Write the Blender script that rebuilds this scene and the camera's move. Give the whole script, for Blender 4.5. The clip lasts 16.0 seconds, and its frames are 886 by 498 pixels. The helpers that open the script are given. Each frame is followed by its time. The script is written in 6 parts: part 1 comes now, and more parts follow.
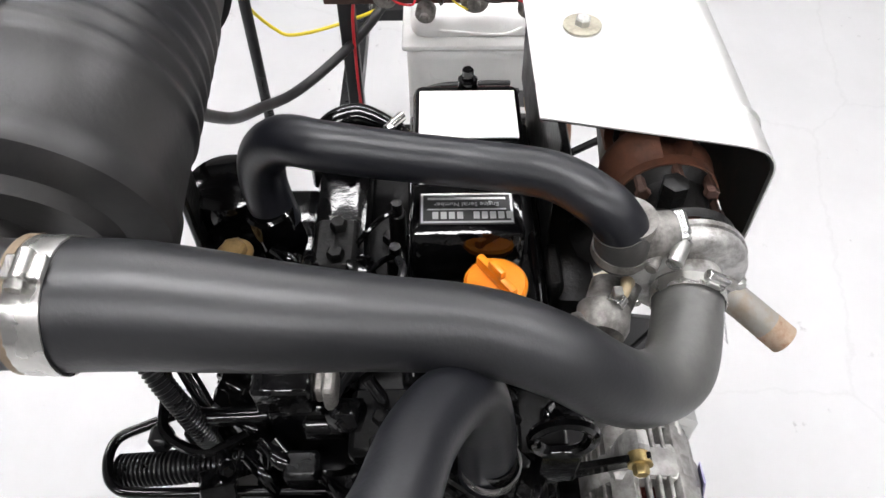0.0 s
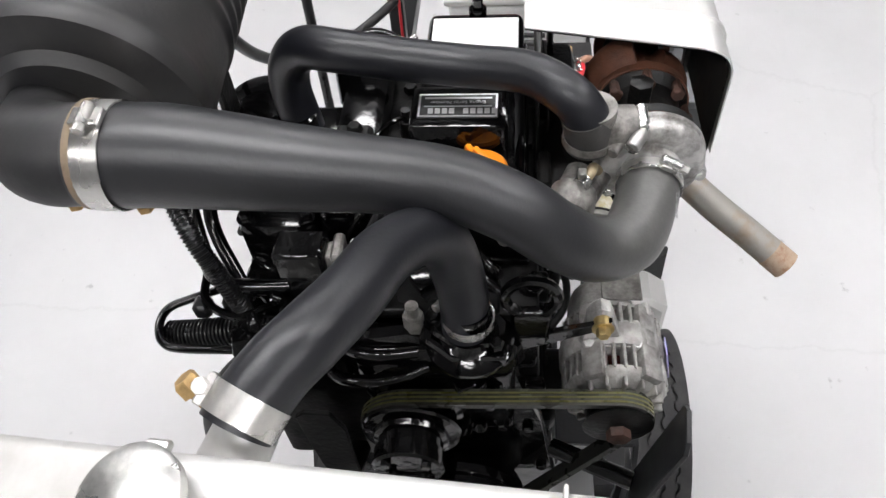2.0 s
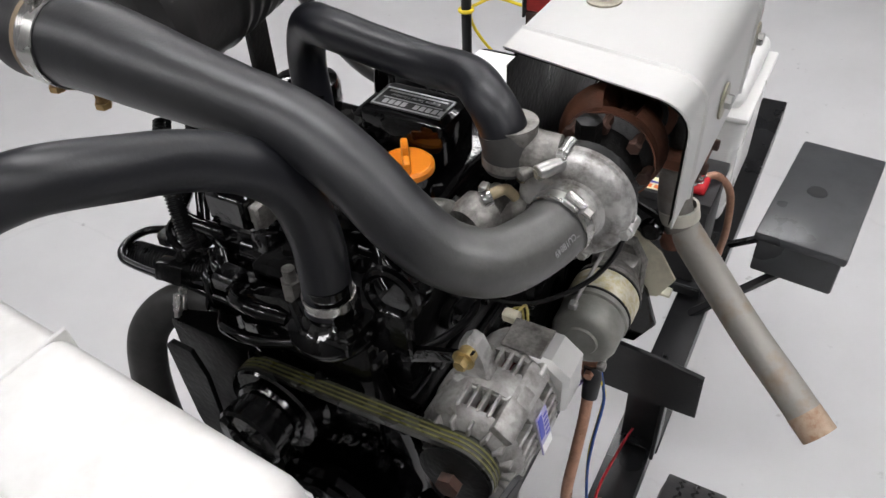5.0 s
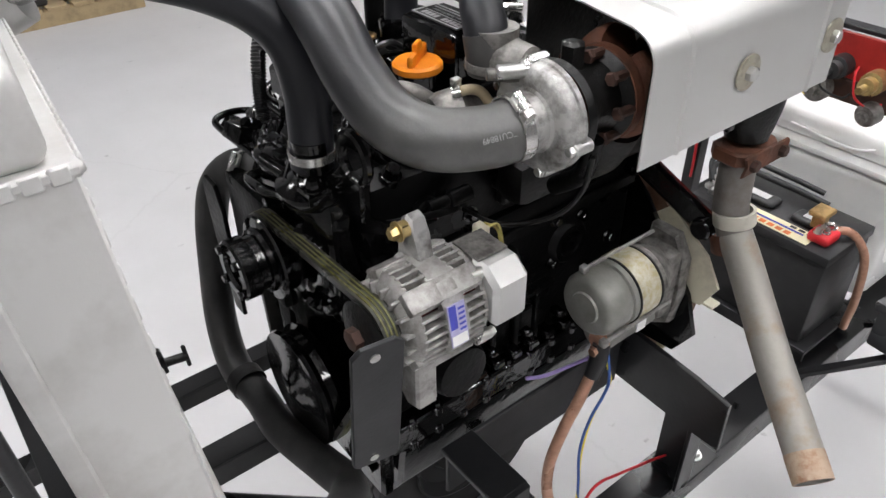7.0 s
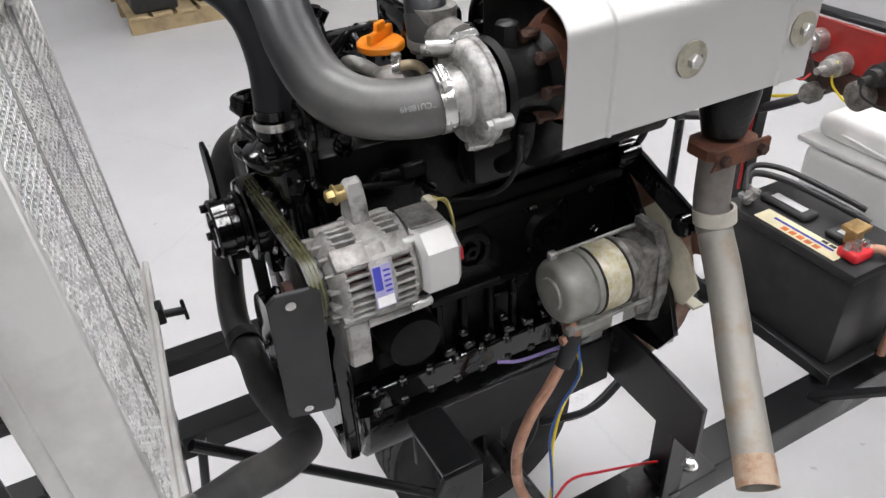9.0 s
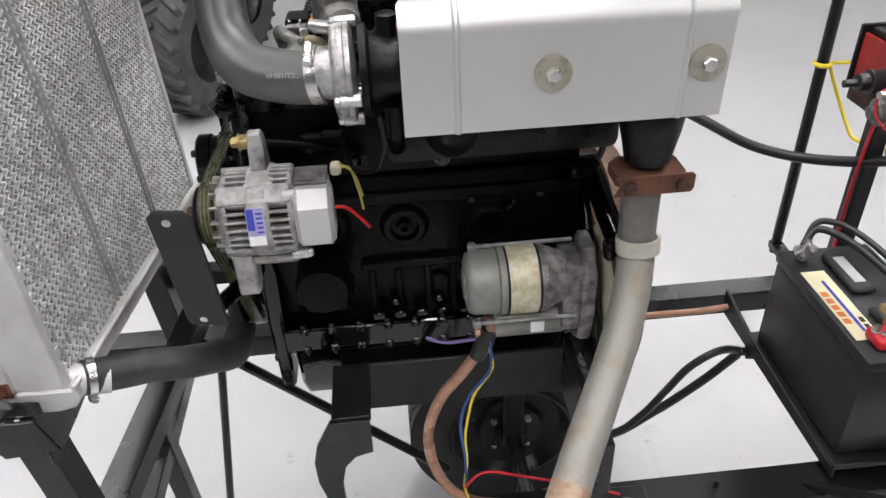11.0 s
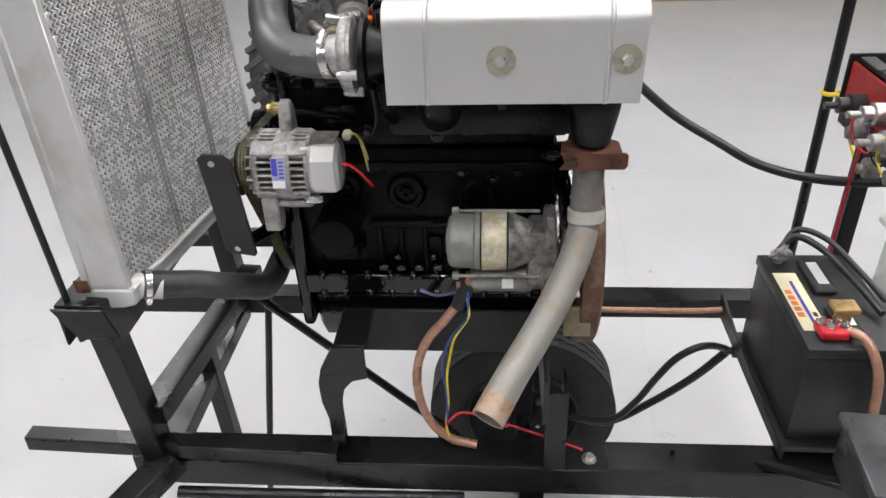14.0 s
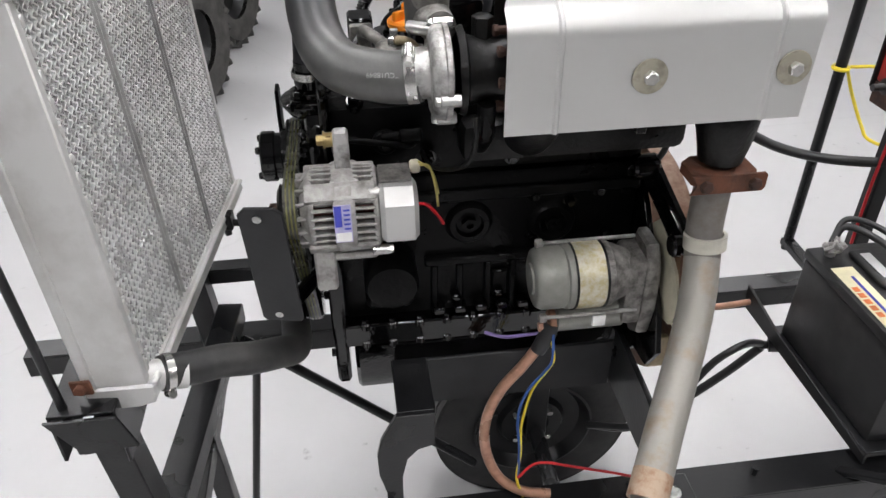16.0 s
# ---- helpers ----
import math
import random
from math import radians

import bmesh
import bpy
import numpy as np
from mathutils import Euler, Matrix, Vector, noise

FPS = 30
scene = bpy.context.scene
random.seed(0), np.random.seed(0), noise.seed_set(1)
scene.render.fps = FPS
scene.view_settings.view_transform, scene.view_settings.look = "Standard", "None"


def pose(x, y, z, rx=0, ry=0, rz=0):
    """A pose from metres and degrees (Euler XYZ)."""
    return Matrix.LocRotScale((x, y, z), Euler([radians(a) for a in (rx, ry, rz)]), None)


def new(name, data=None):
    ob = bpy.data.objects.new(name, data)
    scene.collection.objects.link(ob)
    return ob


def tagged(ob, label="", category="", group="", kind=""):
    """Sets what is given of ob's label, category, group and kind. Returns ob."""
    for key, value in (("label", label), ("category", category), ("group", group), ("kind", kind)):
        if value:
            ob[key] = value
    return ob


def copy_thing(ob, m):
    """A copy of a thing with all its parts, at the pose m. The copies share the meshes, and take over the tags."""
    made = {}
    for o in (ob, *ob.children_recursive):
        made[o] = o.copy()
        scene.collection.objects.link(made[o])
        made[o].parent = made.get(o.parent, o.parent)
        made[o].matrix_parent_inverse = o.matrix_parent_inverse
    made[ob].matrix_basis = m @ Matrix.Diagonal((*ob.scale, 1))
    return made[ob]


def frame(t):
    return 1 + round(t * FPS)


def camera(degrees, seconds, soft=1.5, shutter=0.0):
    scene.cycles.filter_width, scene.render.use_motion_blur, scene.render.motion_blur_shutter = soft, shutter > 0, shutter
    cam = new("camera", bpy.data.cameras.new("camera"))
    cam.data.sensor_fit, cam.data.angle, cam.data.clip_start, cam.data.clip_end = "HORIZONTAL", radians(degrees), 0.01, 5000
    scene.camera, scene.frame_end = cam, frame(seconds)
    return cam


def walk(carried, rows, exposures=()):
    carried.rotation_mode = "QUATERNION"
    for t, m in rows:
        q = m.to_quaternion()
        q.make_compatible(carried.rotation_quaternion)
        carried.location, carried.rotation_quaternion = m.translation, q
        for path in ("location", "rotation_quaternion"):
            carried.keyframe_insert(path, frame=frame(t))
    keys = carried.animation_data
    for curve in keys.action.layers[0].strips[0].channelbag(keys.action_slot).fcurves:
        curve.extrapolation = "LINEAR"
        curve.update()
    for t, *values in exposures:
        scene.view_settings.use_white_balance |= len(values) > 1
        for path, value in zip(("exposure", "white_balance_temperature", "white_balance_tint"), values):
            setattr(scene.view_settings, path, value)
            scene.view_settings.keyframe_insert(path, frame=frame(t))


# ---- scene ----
cam = camera(61.34, 16.0)
ROWS = [
    (0.0, -0.4873, 0.0325, 1.9117, 40.41, 0.39, -90.50),
    (0.5, -0.5139, 0.0378, 1.9580, 38.31, 1.27, -89.71),
    (1.0, -0.5853, 0.0176, 1.9604, 39.55, 2.14, -88.66),
    (1.5, -0.6242, 0.0098, 1.9444, 39.27, 3.34, -88.04),
    (2.0, -0.6337, -0.0479, 1.9294, 39.45, 3.69, -86.26),
    (2.5, -0.6730, -0.2007, 1.9224, 41.91, 1.99, -78.83),
    (3.0, -0.6717, -0.2305, 1.9195, 41.71, 3.99, -76.27),
    (3.5, -0.6506, -0.2272, 1.8990, 42.63, 3.66, -74.73),
    (6.0, -0.5832, -0.5408, 1.7422, 54.07, -0.37, -48.36),
    (6.5, -0.5639, -0.6177, 1.7150, 53.86, 0.77, -40.93),
    (7.0, -0.5473, -0.6658, 1.7079, 53.82, 0.63, -38.22),
    (7.5, -0.5330, -0.6900, 1.6957, 53.74, 1.21, -37.45),
    (8.0, -0.5183, -0.7300, 1.6928, 53.43, 1.18, -34.09),
    (8.5, -0.5064, -0.7452, 1.6813, 53.60, 1.84, -35.98),
    (9.0, -0.4194, -0.8232, 1.6848, 55.15, 2.21, -28.67),
    (11.5, 0.0150, -1.0480, 1.6902, 55.19, 2.03, -4.66),
    (12.0, -0.0023, -1.0817, 1.6865, 54.29, 1.92, -5.05),
    (12.5, 0.0407, -1.1300, 1.6738, 54.32, 1.17, -0.87),
    (13.0, 0.1171, -1.1964, 1.6922, 56.78, 1.43, 2.24),
    (13.5, 0.1448, -1.2576, 1.7024, 57.48, 1.88, 2.80),
    (14.0, 0.1653, -1.2774, 1.7061, 58.36, 1.97, 3.75),
    (14.5, 0.1504, -1.2227, 1.7132, 57.32, 1.73, 4.34),
    (15.0, 0.0538, -1.1341, 1.7270, 57.01, 1.80, -0.62),
    (15.5, -0.0779, -1.0815, 1.7191, 56.31, 1.14, -4.81),
    (16.0, -0.1622, -1.0239, 1.7065, 55.08, 0.49, -7.73),
]
walk(cam, [(t, pose(x, y, z, rx, ry, rz)) for t, x, y, z, rx, ry, rz in ROWS],
     [(0.0, 0.30), (1.5, 0.22), (2.5, -0.05), (3.5, -0.43), (6.0, -0.05), (7.0, 0.05), (9.0, 0.1), (12.5, 0.0), (16.0, 0.0)])

FLOOR = -0.045

# ---- light ----
world = bpy.data.worlds.new("world")
scene.world = world
world.use_nodes = True
world.node_tree.nodes["Background"].inputs[0].default_value = (0.9, 0.95, 1.0, 1)
world.node_tree.nodes["Background"].inputs[1].default_value = 0.25


# ---- materials ----
def mat(name, col, rough=0.5, metal=0.0, var=0.25, scale=30.0, bump=0.0, bscale=120.0, coat=0.0, col2=None, mix=(0.45, 0.65), spec=0.5, rvar=0.15):
    m = bpy.data.materials.new(name)
    m.use_nodes = True
    nt = m.node_tree
    b = nt.nodes["Principled BSDF"]
    b.inputs["Metallic"].default_value = metal
    b.inputs["Specular IOR Level"].default_value = spec
    b.inputs["Coat Weight"].default_value = coat
    b.inputs["Coat Roughness"].default_value = 0.12
    tc = nt.nodes.new("ShaderNodeTexCoord")
    n1 = nt.nodes.new("ShaderNodeTexNoise")
    n1.inputs["Scale"].default_value = scale
    n1.inputs["Detail"].default_value = 6
    n1.inputs["Roughness"].default_value = 0.65
    nt.links.new(tc.outputs["Object"], n1.inputs["Vector"])
    ramp = nt.nodes.new("ShaderNodeValToRGB")
    c2 = col2 or tuple(c * (1 - var) for c in col)
    ramp.color_ramp.elements[0].position, ramp.color_ramp.elements[1].position = mix
    ramp.color_ramp.elements[0].color = (*col, 1)
    ramp.color_ramp.elements[1].color = (*c2, 1)
    nt.links.new(n1.outputs["Fac"], ramp.inputs["Fac"])
    nt.links.new(ramp.outputs["Color"], b.inputs["Base Color"])
    n2 = nt.nodes.new("ShaderNodeTexNoise")
    n2.inputs["Scale"].default_value = scale * 0.35
    n2.inputs["Detail"].default_value = 4
    nt.links.new(tc.outputs["Object"], n2.inputs["Vector"])
    mr = nt.nodes.new("ShaderNodeMapRange")
    mr.inputs["From Min"].default_value, mr.inputs["From Max"].default_value = 0.3, 0.7
    mr.inputs["To Min"].default_value, mr.inputs["To Max"].default_value = max(0.03, rough - rvar), min(1, rough + rvar)
    nt.links.new(n2.outputs["Fac"], mr.inputs["Value"])
    nt.links.new(mr.outputs["Result"], b.inputs["Roughness"])
    if bump:
        n3 = nt.nodes.new("ShaderNodeTexNoise")
        n3.inputs["Scale"].default_value = bscale
        n3.inputs["Detail"].default_value = 3
        nt.links.new(tc.outputs["Object"], n3.inputs["Vector"])
        bp = nt.nodes.new("ShaderNodeBump")
        bp.inputs["Strength"].default_value = bump
        bp.inputs["Distance"].default_value = 0.002
        nt.links.new(n3.outputs["Fac"], bp.inputs["Height"])
        nt.links.new(bp.outputs["Normal"], b.inputs["Normal"])
    return m


M_ENGINE = mat("engine_black_enamel", (0.0016, 0.0016, 0.0018), 0.09, 0, 0.3, 25, 0.3, 60, col2=(0.0032, 0.003, 0.0028), mix=(0.5, 0.7), spec=0.5, rvar=0.06)
M_CAST = mat("black_cast_iron", (0.0042, 0.0041, 0.004), 0.42, 0, 0.3, 40, 0.5, 160, col2=(0.010, 0.009, 0.008), mix=(0.5, 0.75), spec=0.28)
M_FRAME = mat("black_frame_paint", (0.008, 0.0083, 0.0092), 0.34, 0, 0.2, 14, 0.15, 220, col2=(0.018, 0.018, 0.019), mix=(0.5, 0.8), spec=0.4)
M_PLATE = mat("dark_grey_plate", (0.017, 0.0175, 0.019), 0.45, 0, 0.2, 20, 0.1, 200, spec=0.4)
M_HOSE = mat("black_rubber_hose", (0.0052, 0.0056, 0.0080), 0.39, 0, 0.2, 9, 0.10, 260, col2=(0.011, 0.0116, 0.0148), mix=(0.4, 0.78), rvar=0.06, spec=0.5)
M_HOSE2 = mat("grey_worn_rubber", (0.026, 0.026, 0.026), 0.5, 0, 0.2, 14, 0.15, 200, col2=(0.06, 0.058, 0.055), mix=(0.4, 0.7))
M_RUBBER = mat("tyre_rubber", (0.024, 0.024, 0.025), 0.7, 0, 0.2, 20, 0.3, 150, col2=(0.045, 0.044, 0.042), mix=(0.4, 0.8))
M_PLASTIC = mat("black_plastic", (0.013, 0.013, 0.014), 0.45, 0, 0.2, 20, 0.2, 300, col2=(0.022, 0.022, 0.022))
M_LOOM = mat("loom_black", (0.0040, 0.0040, 0.0044), 0.26, 0, 0.2, 30, 0.1, 200, spec=0.5)
M_AIR = mat("air_cleaner_black", (0.013, 0.013, 0.0145), 0.42, 0, 0.2, 8, 0.15, 120, col2=(0.03, 0.029, 0.028), mix=(0.4, 0.7))
M_SHIELD = mat("aluminised_sheet", (0.57, 0.57, 0.556), 0.42, 0.55, 0.05, 5, 0.04, 60, col2=(0.55, 0.545, 0.53), mix=(0.35, 0.75), rvar=0.08)
M_CASTAL = mat("cast_aluminium", (0.40, 0.39, 0.375), 0.5, 0.55, 0.3, 45, 0.5, 200, col2=(0.17, 0.16, 0.15), mix=(0.42, 0.72))
M_CASTAL2 = mat("bright_cast_aluminium", (0.52, 0.515, 0.50), 0.45, 0.6, 0.3, 28, 0.6, 150, col2=(0.14, 0.13, 0.12), mix=(0.45, 0.66))
M_DIRTYAL = mat("oily_aluminium", (0.26, 0.25, 0.235), 0.5, 0.6, 0.3, 50, 0.5, 180, col2=(0.09, 0.085, 0.078), mix=(0.4, 0.65))
M_BLOCK = mat("block_black_paint", (0.0022, 0.0022, 0.0023), 0.36, 0, 0.3, 30, 0.4, 120, col2=(0.0045, 0.0042, 0.004), mix=(0.5, 0.75), spec=0.12)
M_RADAL = mat("radiator_aluminium", (0.62, 0.615, 0.60), 0.5, 0.35, 0.15, 5, 0.2, 70, col2=(0.36, 0.345, 0.32), mix=(0.45, 0.78))
M_FIN = mat("radiator_fin", (0.88, 0.88, 0.87), 0.30, 0.35, 0.2, 160, 0.0, col2=(0.62, 0.62, 0.61), mix=(0.48, 0.64), rvar=0.2)
M_TUBE = mat("radiator_tube", (0.50, 0.50, 0.49), 0.45, 0.4, 0.3, 30)
M_STEEL = mat("zinc_steel", (0.55, 0.55, 0.53), 0.3, 0.9, 0.25, 60, 0.1, 300)
M_CLAMP = mat("stainless_clamp", (0.62, 0.61, 0.585), 0.28, 0.9, 0.2, 50)
M_GOLD = mat("yellow_zinc", (0.55, 0.42, 0.19), 0.38, 0.8, 0.35, 60)
M_OLDZINC = mat("dull_olive_zinc", (0.40, 0.375, 0.30), 0.45, 0.5, 0.35, 60)
M_INNERDARK = mat("matt_black_lining", (0.012, 0.011, 0.010), 0.8, 0, 0.3, 20, 0.2, 90, col2=(0.03, 0.02, 0.014), mix=(0.5, 0.75), spec=0.2)
M_BRASS = mat("stained_brass", (0.45, 0.30, 0.13), 0.45, 0.6, 0.4, 60)
M_PIPE = mat("galvanised_pipe", (0.285, 0.27, 0.245), 0.55, 0.35, 0.3, 16, 0.2, 140, col2=(0.25, 0.185, 0.13), mix=(0.52, 0.72))
M_PIPE2 = mat("stained_grey_pipe", (0.20, 0.19, 0.175), 0.6, 0.3, 0.3, 16, 0.25, 140, col2=(0.13, 0.10, 0.08), mix=(0.45, 0.7))
M_PIPERUST = mat("rust_stained_pipe", (0.40, 0.30, 0.22), 0.65, 0.2, 0.3, 40, 0.3, 140, col2=(0.26, 0.13, 0.07), mix=(0.45, 0.65))
M_COLLAR = mat("pale_collar", (0.52, 0.50, 0.43), 0.5, 0.2, 0.2, 30)
M_STICKER = mat("sticker_black", (0.016, 0.016, 0.018), 0.42, 0, 0.2, 20)
M_LINER = mat("tan_liner", (0.20, 0.15, 0.10), 0.6, 0, 0.3, 40, 0.2, 150)
M_DULLTAN = mat("dull_tan", (0.30, 0.24, 0.15), 0.6, 0, 0.3, 40, 0.2, 150)
M_PRINT = mat("grey_print", (0.32, 0.32, 0.32), 0.6, 0, 0.3, 150)
M_RUST = mat("rusty_cast_iron", (0.14, 0.05, 0.026), 0.8, 0.1, 0.4, 30, 0.6, 120, col2=(0.06, 0.028, 0.017), mix=(0.4, 0.7))
M_RUSTD = mat("dark_rust", (0.07, 0.032, 0.022), 0.75, 0.15, 0.4, 40, 0.5, 150, col2=(0.025, 0.017, 0.014), mix=(0.4, 0.7))
M_FLY = mat("flywheel_brown", (0.13, 0.07, 0.045), 0.45, 0.5, 0.4, 30, 0.2, 120, col2=(0.28, 0.2, 0.15), mix=(0.45, 0.75))
M_CREAM = mat("cream_plate", (0.62, 0.58, 0.45), 0.5, 0.0, 0.2, 30)
M_ORANGE = mat("orange_plastic", (0.85, 0.26, 0.012), 0.38, 0, 0.1, 20, 0.08, 200)
M_WHITE = mat("white_plastic", (0.80, 0.80, 0.78), 0.35, 0, 0.06, 8)
M_LABELW = mat("white_label", (0.82, 0.82, 0.80), 0.4, 0, 0.03, 8)
M_SILVERLAB = mat("silver_label", (0.55, 0.55, 0.55), 0.35, 0.5, 0.1, 20)
M_DARKPRINT = mat("dark_print", (0.02, 0.02, 0.02), 0.5)
M_LILAC = mat("lilac_label", (0.42, 0.40, 0.62), 0.4, 0, 0.2, 60)
M_BELTSHEEN = mat("belt_sheen", (0.15, 0.146, 0.045), 0.34, 0, 0.5, 80)
M_PALEWIRE = mat("dull_yellow_insulation", (0.50, 0.43, 0.13), 0.5, 0, 0.2, 40)
M_BLUE = mat("blue_print", (0.05, 0.06, 0.42), 0.4, 0, 0.2, 60)
M_YELLOW = mat("yellow_insulation", (0.80, 0.62, 0.03), 0.4, 0, 0.1, 20)
M_YLAB = mat("pale_yellow_label", (0.80, 0.74, 0.50), 0.4, 0, 0.1, 30)
M_ORPRINT = mat("orange_print", (0.78, 0.20, 0.05), 0.4)
M_RED = mat("red_insulation", (0.62, 0.02, 0.03), 0.4, 0, 0.15, 20)
M_REDPANEL = mat("red_panel_paint", (0.34, 0.018, 0.014), 0.4, 0, 0.35, 12, 0.1, 80)
M_BLUEW = mat("blue_insulation", (0.03, 0.09, 0.30), 0.45, 0, 0.15, 20)
M_PURPLE = mat("violet_insulation", (0.25, 0.18, 0.42), 0.45)
M_COPPER = mat("clear_copper_cable", (0.46, 0.25, 0.17), 0.38, 0.25, 0.25, 60, 0.1, 200)
M_WINDING = mat("red_winding", (0.12, 0.018, 0.012), 0.5, 0.1, 0.4, 80, 0.4, 250)
M_OLIVE = mat("olive_drab_label", (0.48, 0.42, 0.24), 0.5, 0.3, 0.45, 90, 0.3, 150, col2=(0.60, 0.58, 0.50), mix=(0.4, 0.62))
M_STARTER = mat("grey_starter_paint", (0.22, 0.22, 0.20), 0.45, 0.35, 0.3, 30, 0.25, 160, col2=(0.31, 0.305, 0.28), mix=(0.4, 0.75))
M_CABLE = mat("black_cable", (0.016, 0.016, 0.017), 0.42, 0, 0.2, 30)
M_BELT = mat("drive_belt", (0.05, 0.05, 0.045), 0.30, 0, 0.3, 60)
M_GLASSY = mat("grey_lid_plastic", (0.05, 0.052, 0.055), 0.4, 0, 0.2, 20, 0.1, 250)
M_CABINET = mat("yellowish_wood", (0.42, 0.32, 0.18), 0.6, 0, 0.3, 9)
# wall and ceiling colours are darkened to hold down bounced light
M_WALL = mat("dimmed_wall", (0.34, 0.345, 0.35), 0.6, 0, 0.05, 1.5)
M_CEIL = mat("dimmed_ceiling", (0.20, 0.20, 0.205), 0.8, 0, 0.05, 2)
M_MUD = mat("muddy_rubber", (0.045, 0.044, 0.042), 0.8, 0, 0.3, 9, 0.4, 60, col2=(0.10, 0.096, 0.09), mix=(0.4, 0.7))


def floor_material():
    m = mat("sealed_concrete", (0.575, 0.572, 0.577), 0.42, 0, 0.1, 1.3, 0.03, 40, col2=(0.51, 0.508, 0.512), mix=(0.35, 0.75))
    nt = m.node_tree
    b = nt.nodes["Principled BSDF"]
    old = b.inputs["Base Color"].links[0].from_socket
    tc = nt.nodes.new("ShaderNodeTexCoord")
    n = nt.nodes.new("ShaderNodeTexNoise")
    n.inputs["Scale"].default_value = 3.2
    n.inputs["Detail"].default_value = 8
    n.inputs["Roughness"].default_value = 0.75
    nt.links.new(tc.outputs["Object"], n.inputs["Vector"])
    r = nt.nodes.new("ShaderNodeValToRGB")
    r.color_ramp.elements[0].position, r.color_ramp.elements[1].position = 0.66, 0.74
    r.color_ramp.elements[0].color, r.color_ramp.elements[1].color = (1, 1, 1, 1), (0.74, 0.75, 0.73, 1)
    nt.links.new(n.outputs["Fac"], r.inputs["Fac"])
    mx = nt.nodes.new("ShaderNodeMix")
    mx.data_type, mx.blend_type = "RGBA", "MULTIPLY"
    mx.inputs["Factor"].default_value = 1.0
    nt.links.new(old, mx.inputs["A"])
    nt.links.new(r.outputs["Color"], mx.inputs["B"])
    # fine cracks and small dark spots
    v = nt.nodes.new("ShaderNodeTexVoronoi")
    v.feature = "DISTANCE_TO_EDGE"
    v.inputs["Scale"].default_value = 0.3
    w = nt.nodes.new("ShaderNodeVectorMath")
    w.operation = "MULTIPLY_ADD"
    w.inputs[1].default_value = (0.12, 0.12, 0.12)
    nt.links.new(n.outputs["Color"], w.inputs[0])
    nt.links.new(tc.outputs["Object"], w.inputs[2])
    nt.links.new(w.outputs["Vector"], v.inputs["Vector"])
    k1 = nt.nodes.new("ShaderNodeMapRange")
    k1.inputs["From Max"].default_value = 0.0022
    k1.inputs["To Min"].default_value = 0.94
    nt.links.new(v.outputs["Distance"], k1.inputs["Value"])
    s = nt.nodes.new("ShaderNodeTexNoise")
    s.inputs["Scale"].default_value = 17
    s.inputs["Detail"].default_value = 5
    nt.links.new(tc.outputs["Object"], s.inputs["Vector"])
    k2 = nt.nodes.new("ShaderNodeMapRange")
    k2.inputs["From Min"].default_value, k2.inputs["From Max"].default_value = 0.70, 0.76
    k2.inputs["To Min"].default_value, k2.inputs["To Max"].default_value = 1.0, 0.72
    nt.links.new(s.outputs["Fac"], k2.inputs["Value"])
    k3 = nt.nodes.new("ShaderNodeMath")
    k3.operation = "MULTIPLY"
    nt.links.new(k1.outputs["Result"], k3.inputs[0])
    nt.links.new(k2.outputs["Result"], k3.inputs[1])
    m2 = nt.nodes.new("ShaderNodeMix")
    m2.data_type, m2.blend_type = "RGBA", "MULTIPLY"
    m2.inputs["Factor"].default_value = 1.0
    nt.links.new(mx.outputs["Result"], m2.inputs["A"])
    nt.links.new(k3.outputs["Value"], m2.inputs["B"])
    nt.links.new(m2.outputs["Result"], b.inputs["Base Color"])
    return m


M_FLOOR = floor_material()


def worn_hose():
    """Black rubber that greys with oil and dust towards its turbocharger end."""
    m = mat("intake_hose_rubber", (0.0058, 0.0061, 0.0078), 0.42, 0, 0.2, 9, 0.10, 260, col2=(0.012, 0.0125, 0.0150), mix=(0.4, 0.78), rvar=0.06, spec=0.75)
    nt = m.node_tree
    b = nt.nodes["Principled BSDF"]
    old = b.inputs["Base Color"].links[0].from_socket
    tc = nt.nodes.new("ShaderNodeTexCoord")
    d = nt.nodes.new("ShaderNodeVectorMath")
    d.operation = "DISTANCE"
    d.inputs[1].default_value = (-0.12, -0.180, 1.37)
    nt.links.new(tc.outputs["Object"], d.inputs[0])
    n = nt.nodes.new("ShaderNodeTexNoise")
    n.inputs["Scale"].default_value = 22
    n.inputs["Detail"].default_value = 8
    n.inputs["Roughness"].default_value = 0.7
    nt.links.new(tc.outputs["Object"], n.inputs["Vector"])
    r = nt.nodes.new("ShaderNodeMapRange")
    r.inputs["From Min"].default_value, r.inputs["From Max"].default_value = 0.135, 0.06
    nt.links.new(d.outputs["Value"], r.inputs["Value"])
    k = nt.nodes.new("ShaderNodeMath")
    k.operation = "MULTIPLY"
    nt.links.new(r.outputs["Result"], k.inputs[0])
    nt.links.new(n.outputs["Fac"], k.inputs[1])
    mx = nt.nodes.new("ShaderNodeMix")
    mx.data_type = "RGBA"
    mx.inputs["B"].default_value = (0.15, 0.148, 0.138, 1)
    nt.links.new(k.outputs["Value"], mx.inputs["Factor"])
    nt.links.new(old, mx.inputs["A"])
    nt.links.new(mx.outputs["Result"], b.inputs["Base Color"])
    return m


M_HOSEW = worn_hose()


def glow(name, strength, col=(1, 0.985, 0.96)):
    m = bpy.data.materials.new(name)
    m.use_nodes = True
    b = m.node_tree.nodes["Principled BSDF"]
    b.inputs["Base Color"].default_value = (0.8, 0.8, 0.8, 1)
    b.inputs["Emission Color"].default_value = (*col, 1)
    b.inputs["Emission Strength"].default_value = strength
    return m


